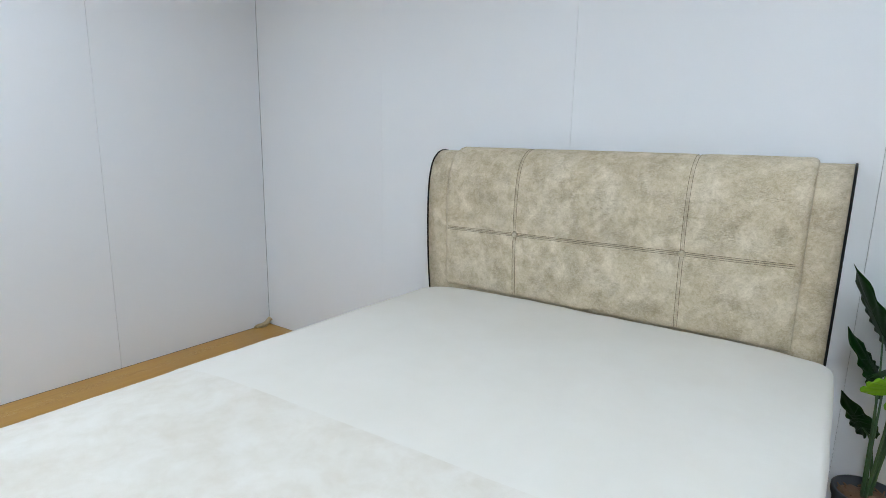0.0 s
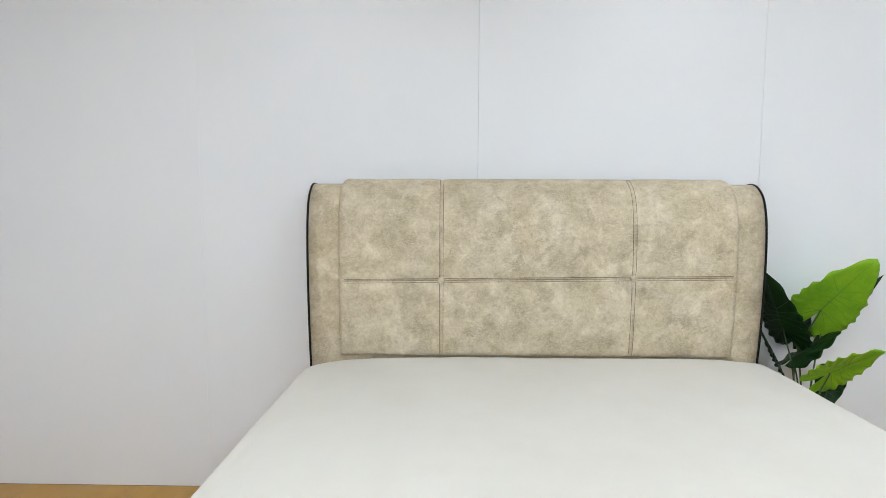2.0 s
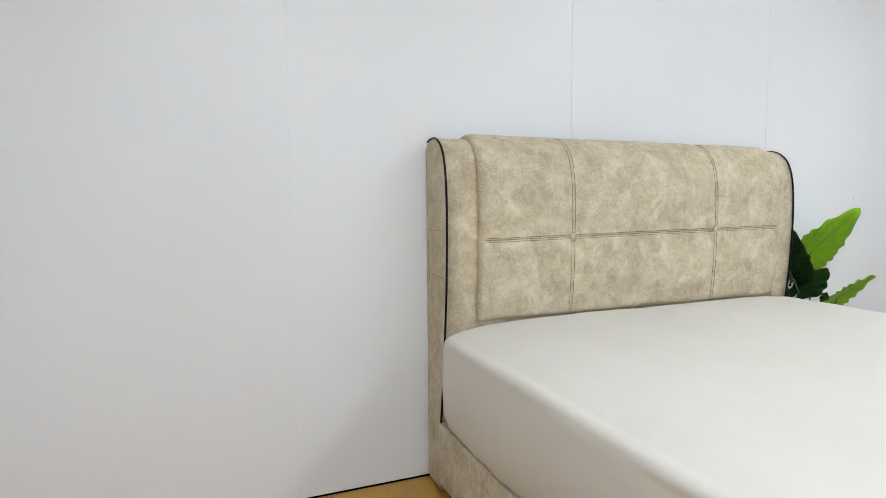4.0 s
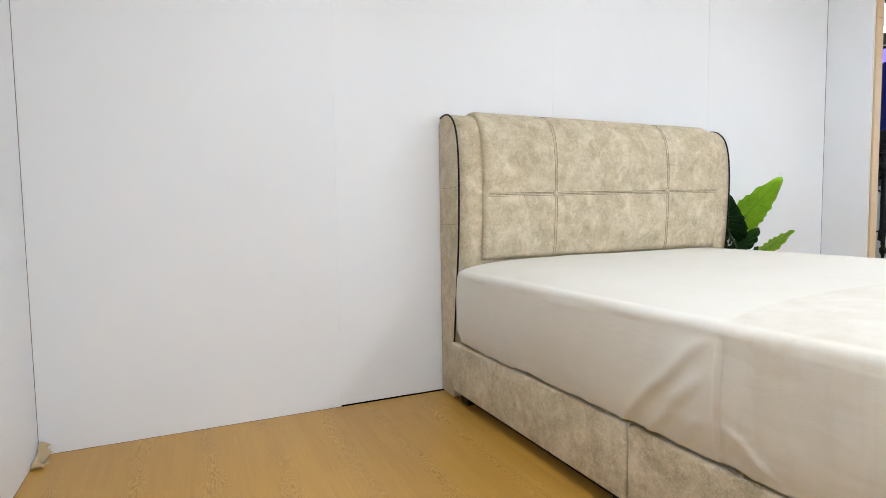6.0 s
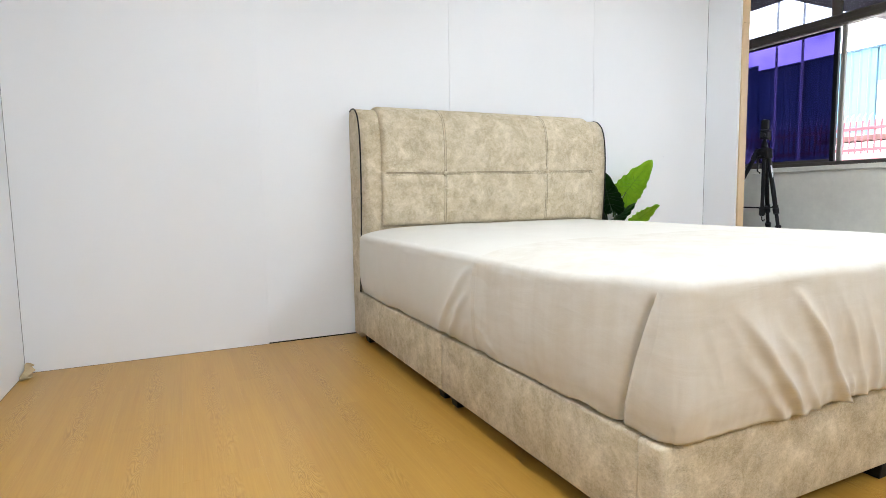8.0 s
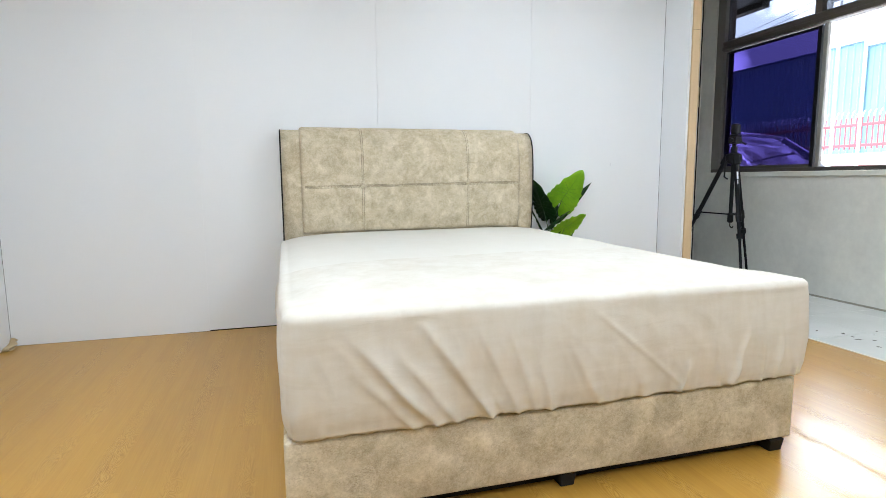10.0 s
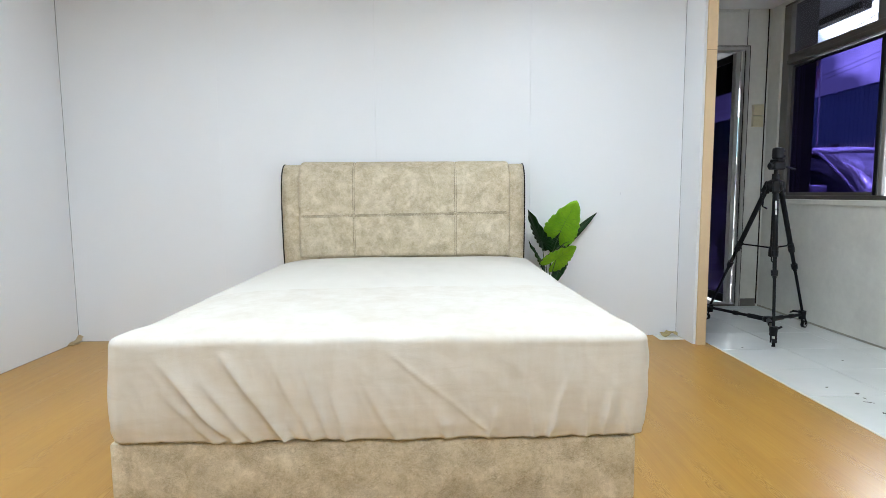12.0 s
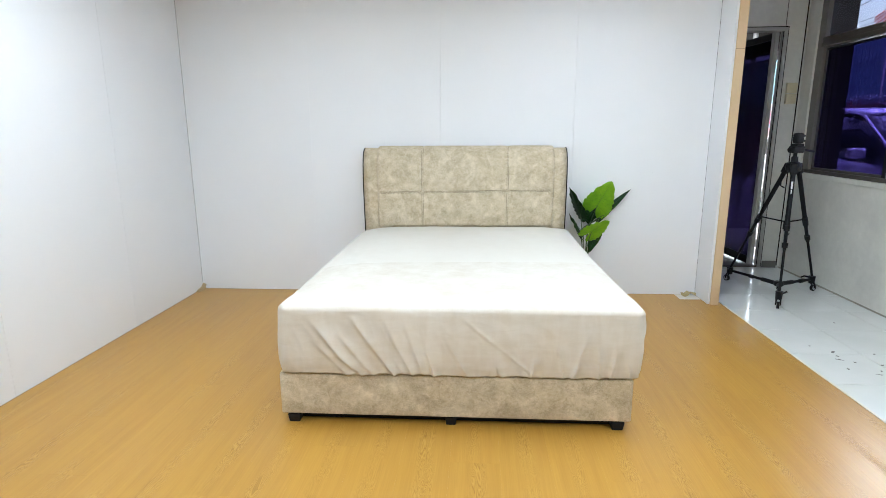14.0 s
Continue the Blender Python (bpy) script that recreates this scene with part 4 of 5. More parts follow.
# ---- tripod on its wheeled dolly ----
TC = Vector((2.456, -0.010, 0))
WHEELS = [Vector((2.305, -0.312, 0)), Vector((2.805, 0.150, 0)), Vector((2.265, 0.430, 0))]
tripod = thing("tripod", "black camera tripod standing on a three-wheeled dolly", "tripod", (TC.x, TC.y, 0))
part("dolly_hub", lathe([(0.030, 0.085), (0.036, 0.090), (0.036, 0.112), (0.028, 0.120)], 20, (TC.x, TC.y, 0)), BLACK, tripod, smooth=False)
for w in WHEELS:
    d = (w - TC).normalized()
    end = w - d * 0.012
    sd = Vector((-d.y, d.x, 0))
    arm = part("dolly_arm", rod(TC + d * 0.03 + Vector((0, 0, 0.10)), end + Vector((0, 0, 0.098)), 0.011, 0.011, 12), METAL_DARK, tripod)
    part("sleeve", rod(TC + d * 0.03 + Vector((0, 0, 0.10)), TC + d * 0.15 + Vector((0, 0, 0.10)), 0.0165, 0.0165, 12), BLACK, arm)
    part("collar", rod(TC + d * 0.235 + Vector((0, 0, 0.098)), TC + d * 0.265 + Vector((0, 0, 0.098)), 0.0165, 0.0165, 12), BLACK, arm)
    part("lever", tube([end + Vector((0, 0, 0.112)) + sd * 0.02, end - d * 0.03 + sd * 0.045 + Vector((0, 0, 0.118)), end - d * 0.06 + sd * 0.05 + Vector((0, 0, 0.110))], [0.008, 0.007, 0.005], 8), BLACK, arm)
    cup = bmesh.new()
    rod(end + Vector((0, 0, 0.066)), end + Vector((0, 0, 0.125)), 0.022, 0.025, 16, cup)
    part("foot_cup", cup, BLACK, tripod)
    fork = bmesh.new()
    for k in (-1, 1):
        c = w + sd * 0.014 * k
        tube([c + Vector((0, 0, 0.072)), c + d * 0.012 + Vector((0, 0, 0.05)), c + d * 0.014 + Vector((0, 0, 0.026))], 0.006, 6, fork)
    part("caster_fork", fork, BLACK, tripod)
    hubp = w + d * 0.014 + Vector((0, 0, 0.026))
    wheel = part("wheel", rod(hubp - sd * 0.009, hubp + sd * 0.009, 0.026, 0.026, 26), BLACK, tripod, "black rubber caster")
    part("rim", rod(hubp - sd * 0.0098, hubp + sd * 0.0098, 0.0165, 0.0165, 22), METAL_LIGHT, wheel, "pale metal rim")
    part("bolt", rod(hubp - sd * 0.0112, hubp + sd * 0.0112, 0.006, 0.006, 12), BLACK, wheel)
    top = TC + d * 0.052 + Vector((0, 0, 1.005))
    foot = end + Vector((0, 0, 0.115))
    leg = part("leg", rod(top, top.lerp(foot, 0.50), 0.0165, 0.0155, 14), METAL_DARK, tripod)
    part("tube", rod(top.lerp(foot, 0.47), top.lerp(foot, 0.66), 0.0125, 0.012, 14), METAL_DARK, leg)
    part("tube", rod(top.lerp(foot, 0.62), foot, 0.0095, 0.009, 14), METAL_DARK, leg)
    for f in (0.49, 0.625):
        c = top.lerp(foot, f)
        clamp = rod(c - (foot - top).normalized() * 0.018, c + (foot - top).normalized() * 0.018, 0.021, 0.019, 12)
        part("clamp", clamp, BLACK, leg)
    q = top.lerp(foot, 0.455)
    part("brace", rod(TC + d * 0.02 + Vector((0, 0, 0.592)), q, 0.0055, 0.0055, 8), METAL_DARK, tripod)
    lug = rod(q - (foot - top).normalized() * 0.012, q + (foot - top).normalized() * 0.012, 0.020, 0.020, 10)
    part("lug", lug, BLACK, leg)
    knee = box(-0.022, 0.022, -0.020, 0.020, -0.05, 0.03, 0.006, 2)
    bmesh.ops.transform(knee, matrix=Matrix.Translation(top) @ (foot - top).to_track_quat("-Z", "Y").to_matrix().to_4x4(), verts=knee.verts)
    part("knuckle", knee, BLACK, leg)
d0 = (WHEELS[0] - TC).normalized()
mark_a = TC + d0 * 0.052 + Vector((0, 0, 1.005))
mark_b = WHEELS[0] - d0 * 0.012 + Vector((0, 0, 0.115))
ax = (mark_b - mark_a).normalized()
for f0, f1, wd in ((0.115, 0.175, 0.006), (0.180, 0.215, 0.0035)):
    bar = box(-wd, wd, -0.0004, 0.0004, 0, (mark_b - mark_a).length * (f1 - f0))
    nrm = (d0 - ax * d0.dot(ax)).normalized()
    base = mark_a.lerp(mark_b, f0) + nrm * 0.0172
    rot = Matrix((ax.cross(nrm), nrm, ax)).transposed().to_4x4()
    bmesh.ops.transform(bar, matrix=Matrix.Translation(base) @ rot, verts=bar.verts)
    part("mark", bar, WHITE_MARK, tripod, "pale printed mark")
part("column", rod(TC + Vector((0, 0, 0.53)), TC + Vector((0, 0, 1.13)), 0.0135, 0.0135, 16), METAL_DARK, tripod)
part("column_guide", rod(TC + Vector((0, 0, 0.535)), TC + Vector((0, 0, 0.60)), 0.022, 0.020, 14), BLACK, tripod)
part("hook", tube(bezier([TC + Vector((0, 0, 0.535)), TC + Vector((0, 0, 0.505)), TC + Vector((0.018, 0, 0.490)), TC + Vector((0.030, 0, 0.502))], 5), 0.004, 6), BLACK, tripod)
part("shoulder", lathe([(0.030, 0.965), (0.052, 0.985), (0.058, 1.01), (0.052, 1.035), (0.024, 1.048), (0.022, 1.085)], 18, (TC.x, TC.y, 0)), BLACK, tripod, smooth=False)
part("crank", tube([TC + Vector((-0.055, -0.01, 0.985)), TC + Vector((-0.080, -0.01, 0.975)), TC + Vector((-0.085, -0.01, 0.87)), TC + Vector((-0.055, -0.01, 0.855))], 0.006, 6), BLACK, tripod)
head_c = TC + Vector((0.008, 0.0, 1.140))
hd = bmesh.new()
box(-0.055, 0.045, -0.028, 0.028, -0.028, 0.022, 0.008, 2, hd)
box(-0.036, 0.032, -0.030, 0.030, 0.022, 0.040, 0.005, 2, hd)
rod((-0.075, 0, -0.004), (-0.05, 0, -0.004), 0.016, 0.018, 12, hd)
bmesh.ops.transform(hd, matrix=Matrix.Translation(head_c) @ pose(0, 0, 0, 0, 0, 20), verts=hd.verts)
head = part("pan_head", hd, BLACK, tripod)
part("pan_handle", rod(head_c + Vector((0.03, 0.01, 0.0)), head_c + Vector((0.165, 0.075, -0.022)), 0.006, 0.008, 10), BLACK, head)
cl = bmesh.new()
box(-0.034, 0.034, -0.026, 0.026, 0.040, 0.118, 0.016, 3, cl)
box(0.020, 0.052, -0.018, 0.018, 0.052, 0.068, 0.004, 2, cl)
box(0.028, 0.050, -0.016, 0.016, 0.088, 0.104, 0.004, 2, cl)
bmesh.ops.transform(cl, matrix=Matrix.Translation(head_c + Vector((0.006, 0.01, 0))) @ pose(0, 0, 0, 0, 0, 20), verts=cl.verts)
clampp = part("phone_clamp", cl, BLACK, tripod)
gl = box(-0.018, 0.022, -0.010, 0.012, 0.1182, 0.1195)
bmesh.ops.transform(gl, matrix=Matrix.Translation(head_c + Vector((0.006, 0.01, 0))) @ pose(0, 0, 0, 0, 0, 20), verts=gl.verts)
part("plate", gl, METAL_LIGHT, clampp)


# ---- scraps on the floor ----
def scrap(name, label, at, size, mat, seed, lift=0.02):
    rows = []
    rnd = random.Random(seed)
    for j in range(7):
        row = []
        for i in range(9):
            u, v = i / 8 - 0.5, j / 6 - 0.5
            z = lift * (0.5 + 0.9 * noise.noise(Vector((u * 3 + seed, v * 3, 0.2)))) * (1.2 - abs(u)) + lift * 0.5 * abs(u)
            row.append((at[0] + u * size[0] + rnd.uniform(-0.004, 0.004), at[1] + v * size[1] + rnd.uniform(-0.004, 0.004), max(0.0012, at[2] + z)))
        rows.append(row)
    ob = part(name, sheet(rows), mat)
    sd = ob.modifiers.new("thickness", "SOLIDIFY")
    sd.thickness = 0.0015
    return tagged(ob, label, "scrap")


def folded_card(at, mat):
    """A torn strip of cardboard, folded over on itself and leaning into the corner."""
    x, y, z = at
    fold = ((-0.030, 0.002), (-0.085, 0.002), (-0.114, 0.003), (-0.122, 0.008), (-0.117, 0.015), (-0.095, 0.021), (-0.065, 0.018), (-0.035, 0.026), (-0.012, 0.040), (-0.005, 0.047))
    rows = []
    for k, (dy, dz) in enumerate(fold):
        w = 0.030 + 0.008 * math.sin(2.1 * k)
        rows.append([(x + 0.003 + u * w + 0.002 * math.sin(3 * k + 5 * u), y + dy + 0.012 * (u - 0.5) * math.sin(k),
                      z + dz * (1 - 0.30 * u) + (0.006 * math.sin(3.1 * u) if k > 2 else 0.0)) for u in (0.0, 0.2, 0.4, 0.6, 0.8, 1.0)])
    ob = part("cardboard_scrap", sheet(rows), mat)
    sd = ob.modifiers.new("thickness", "SOLIDIFY")
    sd.thickness = 0.003
    return tagged(ob, "folded brown cardboard scrap in the wall corner", "scrap")


folded_card((-2.199, 0.0, 0.0), CARD)
scrap("paper_scrap", "crumpled tan paper scrap at the foot of the partition", (1.755, -0.055, 0.006), (0.105, 0.060), painted("tan_paper", (0.40, 0.33, 0.16), 0.8, 0.15, 90, 0.3), 8, 0.030)
tagged(part("floor_patch", box(1.665, 1.822, -0.135, -0.012, 0.001, 0.004, 0.001), painted("white_patch", (0.75, 0.74, 0.70), 0.6)), "small white underlay sheet on the planks", "underlay")
GRIME = painted("black_grime", (0.12, 0.115, 0.105), 0.9, 0.4, 120, 0.6)
for k, (x, y, l, a) in enumerate(((2.20, -1.14, 0.045, 30), (2.17, -1.25, 0.050, -35), (2.36, -1.32, 0.030, 10), (2.14, -1.38, 0.035, 70), (2.26, -1.45, 0.045, -20), (2.10, -0.33, 0.018, 20),
                                  (2.19, -1.20, 0.022, 80), (2.23, -1.29, 0.026, -60), (2.30, -1.40, 0.022, 45), (2.345, -1.52, 0.05, 88), (2.42, -1.16, 0.018, 15), (2.12, -1.05, 0.016, -10), (2.52, -0.62, 0.02, 50))):
    n, rim, l = 18, [], l * 0.8
    for q in range(n):
        b = 2 * math.pi * q / n
        r = 0.55 + 0.9 * abs(noise.noise(Vector((math.cos(b) * 1.7, math.sin(b) * 1.7, k * 2.3))))
        rim.append((l / 2 * r * math.cos(b) + 0.004 * math.sin(3 * b), 0.0052 * r * math.sin(b) * (1.6 if k % 3 == 0 else 1.0) + 0.3 * l * noise.noise(Vector((math.cos(b), k * 1.9, 0.3)))))
    bm = bmesh.new()
    low, high = [bm.verts.new((u, v, 0.0002)) for u, v in rim], [bm.verts.new((u * 0.9, v * 0.85, 0.0014)) for u, v in rim]
    bm.faces.new(high)
    for q in range(n):
        bm.faces.new((low[q], low[(q + 1) % n], high[(q + 1) % n], high[q]))
    bmesh.ops.transform(bm, matrix=pose(x, y, 0.0, 0, 0, a), verts=bm.verts)
    tagged(part("dirt_flake", bm, GRIME), "dark dirt flake on the white tiles", "dirt", "dirt on the tiles")

# ---- outside the window ----
ASPHALT = painted("pale_concrete_yard", (0.25, 0.245, 0.235), 0.9, 0.25, 25, 0.4)
CONCRETE = painted("concrete", (0.42, 0.41, 0.38), 0.9, 0.15, 20, 0.3)
FENCE_RED = painted("red_fence_paint", (0.22, 0.050, 0.058), 0.55, 0.2, 30, 0.2)
WALL_RED = painted("faded_red_wall", (0.38, 0.17, 0.165), 0.85, 0.2, 8, 0.2)
CAR_WHITE = material("car_white", (0.74, 0.75, 0.77), 0.22)
CAR_GLASS = material("car_glass", (0.03, 0.035, 0.045), 0.04)
RUBBER = painted("rubber", (0.02, 0.02, 0.02), 0.8, 0.2, 40, 0.2)
POLE_GREY = painted("pole_grey", (0.50, 0.50, 0.47), 0.8, 0.1, 14, 0.2)
POST_WHITE = painted("post_white", (0.76, 0.76, 0.74), 0.6, 0.08, 20, 0.1)


def ribbed(name, tone, lo):
    m = painted(name, tone, 0.5, lo, 3.0, 0.1)
    return m


BLUE_SHEET = ribbed("blue_roof_sheet", (0.125, 0.240, 0.295), 0.14)
GUTTER = painted("dark_blue_trim", (0.10, 0.17, 0.24), 0.5, 0.1, 10, 0.1)
PALE_SHEET = ribbed("pale_roof_sheet", (0.30, 0.29, 0.27), 0.10)
tagged(part("ground", box(XE + EW, 160, -160, 160, -0.32, -0.22), ASPHALT), "pale concrete yard reaching to the horizon", "ground", kind="structure")
pv = box(XE + EW, 4.05, -8, 9, -0.22, -0.06, 0.01)
box(-1.0, XE + EW, YD + 0.12, 9, -0.22, -0.06, 0.01, 1, pv)
tagged(part("pavement", pv, CONCRETE), "raised concrete walkway along the shop front", "pavement", kind="structure")
pr = bmesh.new()
box(XE + EW + 0.002, 4.15, -8, 9, 2.66, 2.80, 0.01, 1, pr)
box(4.15, 6.4, -8, 0.98, 2.66, 2.80, 0.01, 1, pr)
box(-1.0, XE + EW + 0.002, YD + 0.12, 9, 2.66, 2.80, 0.01, 1, pr)
tagged(part("porch_roof", pr, painted("dark_soffit", (0.075, 0.07, 0.072), 0.8, 0.2, 12, 0.2)), "dark soffit slab over the shop front", "roof", kind="structure")
for x, y in ((6.1, 0.75), (6.1, -2.6), (4.0, 4.2)):
    p = thing("porch_post", "slim white steel post under the porch roof", "post", (x, y, -0.22), "porch posts")
    part("shaft", rod((x, y, -0.22), (x, y, 2.66), 0.035, 0.035, 14), POST_WHITE, p)
    part("foot", box(x - 0.08, x + 0.08, y - 0.08, y + 0.08, -0.22, -0.20, 0.003), POST_WHITE, p)


def car():
    """A parked white car, nose towards -y; body by cross-sections along its length."""
    c = thing("car", "white parked car with dark windows outside the shop window", "car", (5.60, 3.6, -0.22))
    g = -0.16
    cx, hw = 5.60, 0.86
    # stations: y, half width, sill height, shoulder height
    low = [(1.35, 0.62, 0.36, 0.62), (1.45, 0.76, 0.24, 0.80), (1.75, 0.84, 0.20, 0.92), (2.25, 0.86, 0.20, 0.99), (2.9, 0.86, 0.20, 1.03), (3.9, 0.86, 0.20, 1.05), (4.9, 0.86, 0.20, 1.07), (5.35, 0.84, 0.24, 1.07), (5.58, 0.78, 0.34, 1.02), (5.64, 0.70, 0.50, 0.92)]
    rows = []
    for y, w, z0, z1 in low:
        ring = [(-w * 0.90, z0), (-w, z0 + 0.12), (-w * 1.01, (z0 + z1) / 2), (-w * 0.985, z1 - 0.07), (-w * 0.93, z1), (-w * 0.5, z1 + 0.035), (0, z1 + 0.045), (w * 0.5, z1 + 0.035), (w * 0.93, z1), (w * 0.985, z1 - 0.07), (w * 1.01, (z0 + z1) / 2), (w, z0 + 0.12), (w * 0.90, z0), (-w * 0.90, z0)]
        rows.append([(cx + x, y, g + z) for x, z in ring])
    bm = sheet(rows)
    bmesh.ops.remove_doubles(bm, verts=bm.verts, dist=0.0005)
    bmesh.ops.holes_fill(bm, edges=[e for e in bm.edges if e.is_boundary])
    body = part("body", bm, CAR_WHITE, c, smooth=True)
    # cabin: glass shell with a painted roof and pillars
    cab = [(2.30, 0.74, 1.02, 1.03), (2.72, 0.70, 1.04, 1.34), (3.10, 0.66, 1.05, 1.58), (3.55, 0.655, 1.06, 1.655), (4.30, 0.655, 1.07, 1.66), (4.95, 0.64, 1.07, 1.61), (5.30, 0.64, 1.07, 1.42), (5.50, 0.68, 1.06, 1.10)]
    rows = [[(cx - (w + 0.10), y, g + z0), (cx - w - 0.03 * 0, y, g + z1), (cx - w * 0.6, y, g + z1 + 0.03), (cx, y, g + z1 + 0.042), (cx + w * 0.6, y, g + z1 + 0.03), (cx + w, y, g + z1), (cx + w + 0.10, y, g + z0)] for y, w, z0, z1 in cab]
    part("glass_cabin", sheet(rows), CAR_GLASS, c, "dark car windows", True)
    roof = [[(x + (0 if abs(x - cx) < 0.01 else 0.012 * (1 if x > cx else -1)), y, z + 0.012) for x, y, z in r[1:6]] for r in rows[2:6]]
    rf = sheet(roof)
    ob = part("roof", rf, CAR_WHITE, c, smooth=True)
    sd = ob.modifiers.new("thickness", "SOLIDIFY")
    sd.thickness = 0.03
    for s in (-1, 1):
        idx = 1 if s < 0 else 5
        part("pillar", tube([Vector(rows[k][idx]) + Vector((0.012 * s, 0, 0.004)) for k in (0, 1, 2)], 0.019, 8), CAR_WHITE, c, smooth=True)
        part("pillar", tube([Vector(rows[k][idx]) + Vector((0.012 * s, 0, 0.004)) for k in (2, 3, 4, 5)], 0.014, 8), CAR_WHITE, c, smooth=True)
        part("pillar", tube([Vector(rows[k][idx]) + Vector((0.012 * s, 0, 0.004)) for k in (5, 6, 7)], 0.022, 8), CAR_WHITE, c, smooth=True)
        a, b = Vector(rows[4][idx]), Vector(rows[4][0 if s < 0 else 6])
        part("pillar", tube([a + Vector((0.012 * s, -0.3, 0)), b + Vector((0.012 * s, -0.3, 0))], 0.030, 8), BLACK, c)
        mir = box(-0.10, 0.10, -0.05, 0.05, -0.065, 0.065, 0.03, 3)
        bmesh.ops.transform(mir, matrix=Matrix.Translation((cx + s * (hw + 0.10), 2.72, g + 1.14)), verts=mir.verts)
        mo = part("wing_mirror", mir, CAR_WHITE, c, "white wing mirror", True)
        part("arm", rod((cx + s * (hw - 0.06), 2.72, g + 1.07), (cx + s * (hw + 0.03), 2.72, g + 1.10), 0.02, 0.02, 8), BLACK, mo)
        for y in (2.05, 4.75):
            wl = part("wheel", rod((cx + s * (hw - 0.20), y, 0.11), (cx + s * (hw + 0.01), y, 0.11), 0.33, 0.33, 30), RUBBER, c, "black tyre")
            part("rim", rod((cx + s * (hw - 0.02), y, 0.11), (cx + s * (hw + 0.016), y, 0.11), 0.20, 0.19, 24), METAL_LIGHT, wl, "alloy rim")
        hl = box(-0.17, 0.17, -0.05, 0.05, -0.05, 0.05, 0.03, 3)
        bmesh.ops.transform(hl, matrix=Matrix.Translation((cx + s * 0.56, 1.49, g + 0.70)) @ pose(0, 0, 0, 0, 0, s * 28), verts=hl.verts)
        part("headlight", hl, CAR_GLASS, c, "headlight", True)
        part("wiper", rod((cx + 0.15 * s + 0.1, 2.34, g + 1.085), (cx + 0.5 * s + 0.1, 2.47, g + 1.19), 0.008, 0.006, 6), BLACK, c)
    part("aerial_base", box(cx - 0.22, cx - 0.14, 3.5, 3.58, g + 1.70, g + 1.745, 0.012, 2), BLACK, c)
    part("grille", box(cx - 0.42, cx + 0.42, 1.325, 1.37, g + 0.42, g + 0.58, 0.01), BLACK, c)


car()


def fence():
    """Red steel bar fence with bent spear tops on a low wall, along x = 9."""
    x = 9.0
    fw = tagged(part("fence_wall", box(x - 0.10, x + 0.10, -14, 16, -0.25, 1.26, 0.02), WALL_RED), "low faded red wall carrying the fence", "wall", kind="structure")
    f = thing("fence", "red steel bar fence with bent white tips on a low wall", "fence", (x, 2, 1.26))
    for y0, y1 in ((-10, -5.0), (-5.0, 0.0), (0.0, 5.0), (5.0, 10.0), (10.0, 15.0)):
        for z in (1.40, 1.755):
            part("rail", box(x - 0.025, x + 0.025, y0, y1 - 0.06, z - 0.025, z + 0.025, 0.003), FENCE_RED, f)
        part("post", box(x - 0.04, x + 0.04, y1 - 0.06, y1 + 0.02, 1.262, 1.85, 0.004), FENCE_RED, f)
    for k in range(190):
        y = -3.4 + k * 0.097
        pts = [(x, y, 1.33), (x, y, 1.80), (x, y - 0.005, 1.89), (x - 0.02, y - 0.03, 1.95), (x - 0.04, y - 0.07, 1.99)]
        bar = part("bar", tube(pts[:3], 0.0125, 6), FENCE_RED, f)
        part("tip", tube(pts[2:], [0.011, 0.011, 0.007], 6), POST_WHITE, bar)
    return f


fence()


def warehouse():
    """Corrugated warehouse across the yard; each sheet is a strip of ribs."""
    x0, eave = 22.0, 5.98
    w = thing("warehouse", "blue corrugated steel warehouse with a pale patch", "building", (x0, 8, -0.2))
    pitch = 0.30
    for a, b, z0, z1, mat, nm in ((-12, 9.3, -0.2, eave, BLUE_SHEET, "sheet_wall"), (9.34, 14.0, -0.2, eave, BLUE_SHEET, "sheet_wall"), (14.04, 46.0, -0.2, eave + 0.24, BLUE_SHEET, "sheet_wall")):
        n = int((b - a) / pitch)
        lo, hi = [], []
        for k in range(n):
            y = a + k * pitch
            for dy, dx in ((0.0, 0.0), (0.20, 0.0), (0.225, -0.025), (0.275, -0.025)):
                lo.append((x0 + dx, y + dy, z0))
                hi.append((x0 + dx, y + dy, z1))
        part(nm, sheet([lo, hi]), mat, w)
    lo, hi = [], []
    for k in range(11):
        y = 5.96 + k * 0.30
        for dy, dx in ((0.0, -0.06), (0.20, -0.06), (0.225, -0.11), (0.275, -0.11)):
            lo.append((x0 + dx, y + dy, -0.2))
            hi.append((x0 + dx, y + dy, 4.72))
    part("patch", sheet([lo, hi]), PALE_SHEET, w, "pale corrugated patch")
    part("gutter", box(x0 - 0.10, x0 + 0.02, -12, 14.0, eave - 0.02, eave + 0.05, 0.01), GUTTER, w)
    part("gutter", box(x0 - 0.10, x0 + 0.02, 14.04, 46, eave + 0.22, eave + 0.29, 0.01), GUTTER, w)
    part("roof", box(x0 + 0.03, x0 + 18, -12, 46, eave + 0.0, eave + 0.06), GUTTER, w)
    part("downpipe", rod((x0 - 0.12, 12.0, -0.2), (x0 - 0.12, 12.0, eave), 0.06, 0.06, 12), PALE_SHEET, w)
    part("backing", box(x0 + 0.06, x0 + 17.8, -12, 46, -0.2, eave), BLUE_SHEET, w)


warehouse()


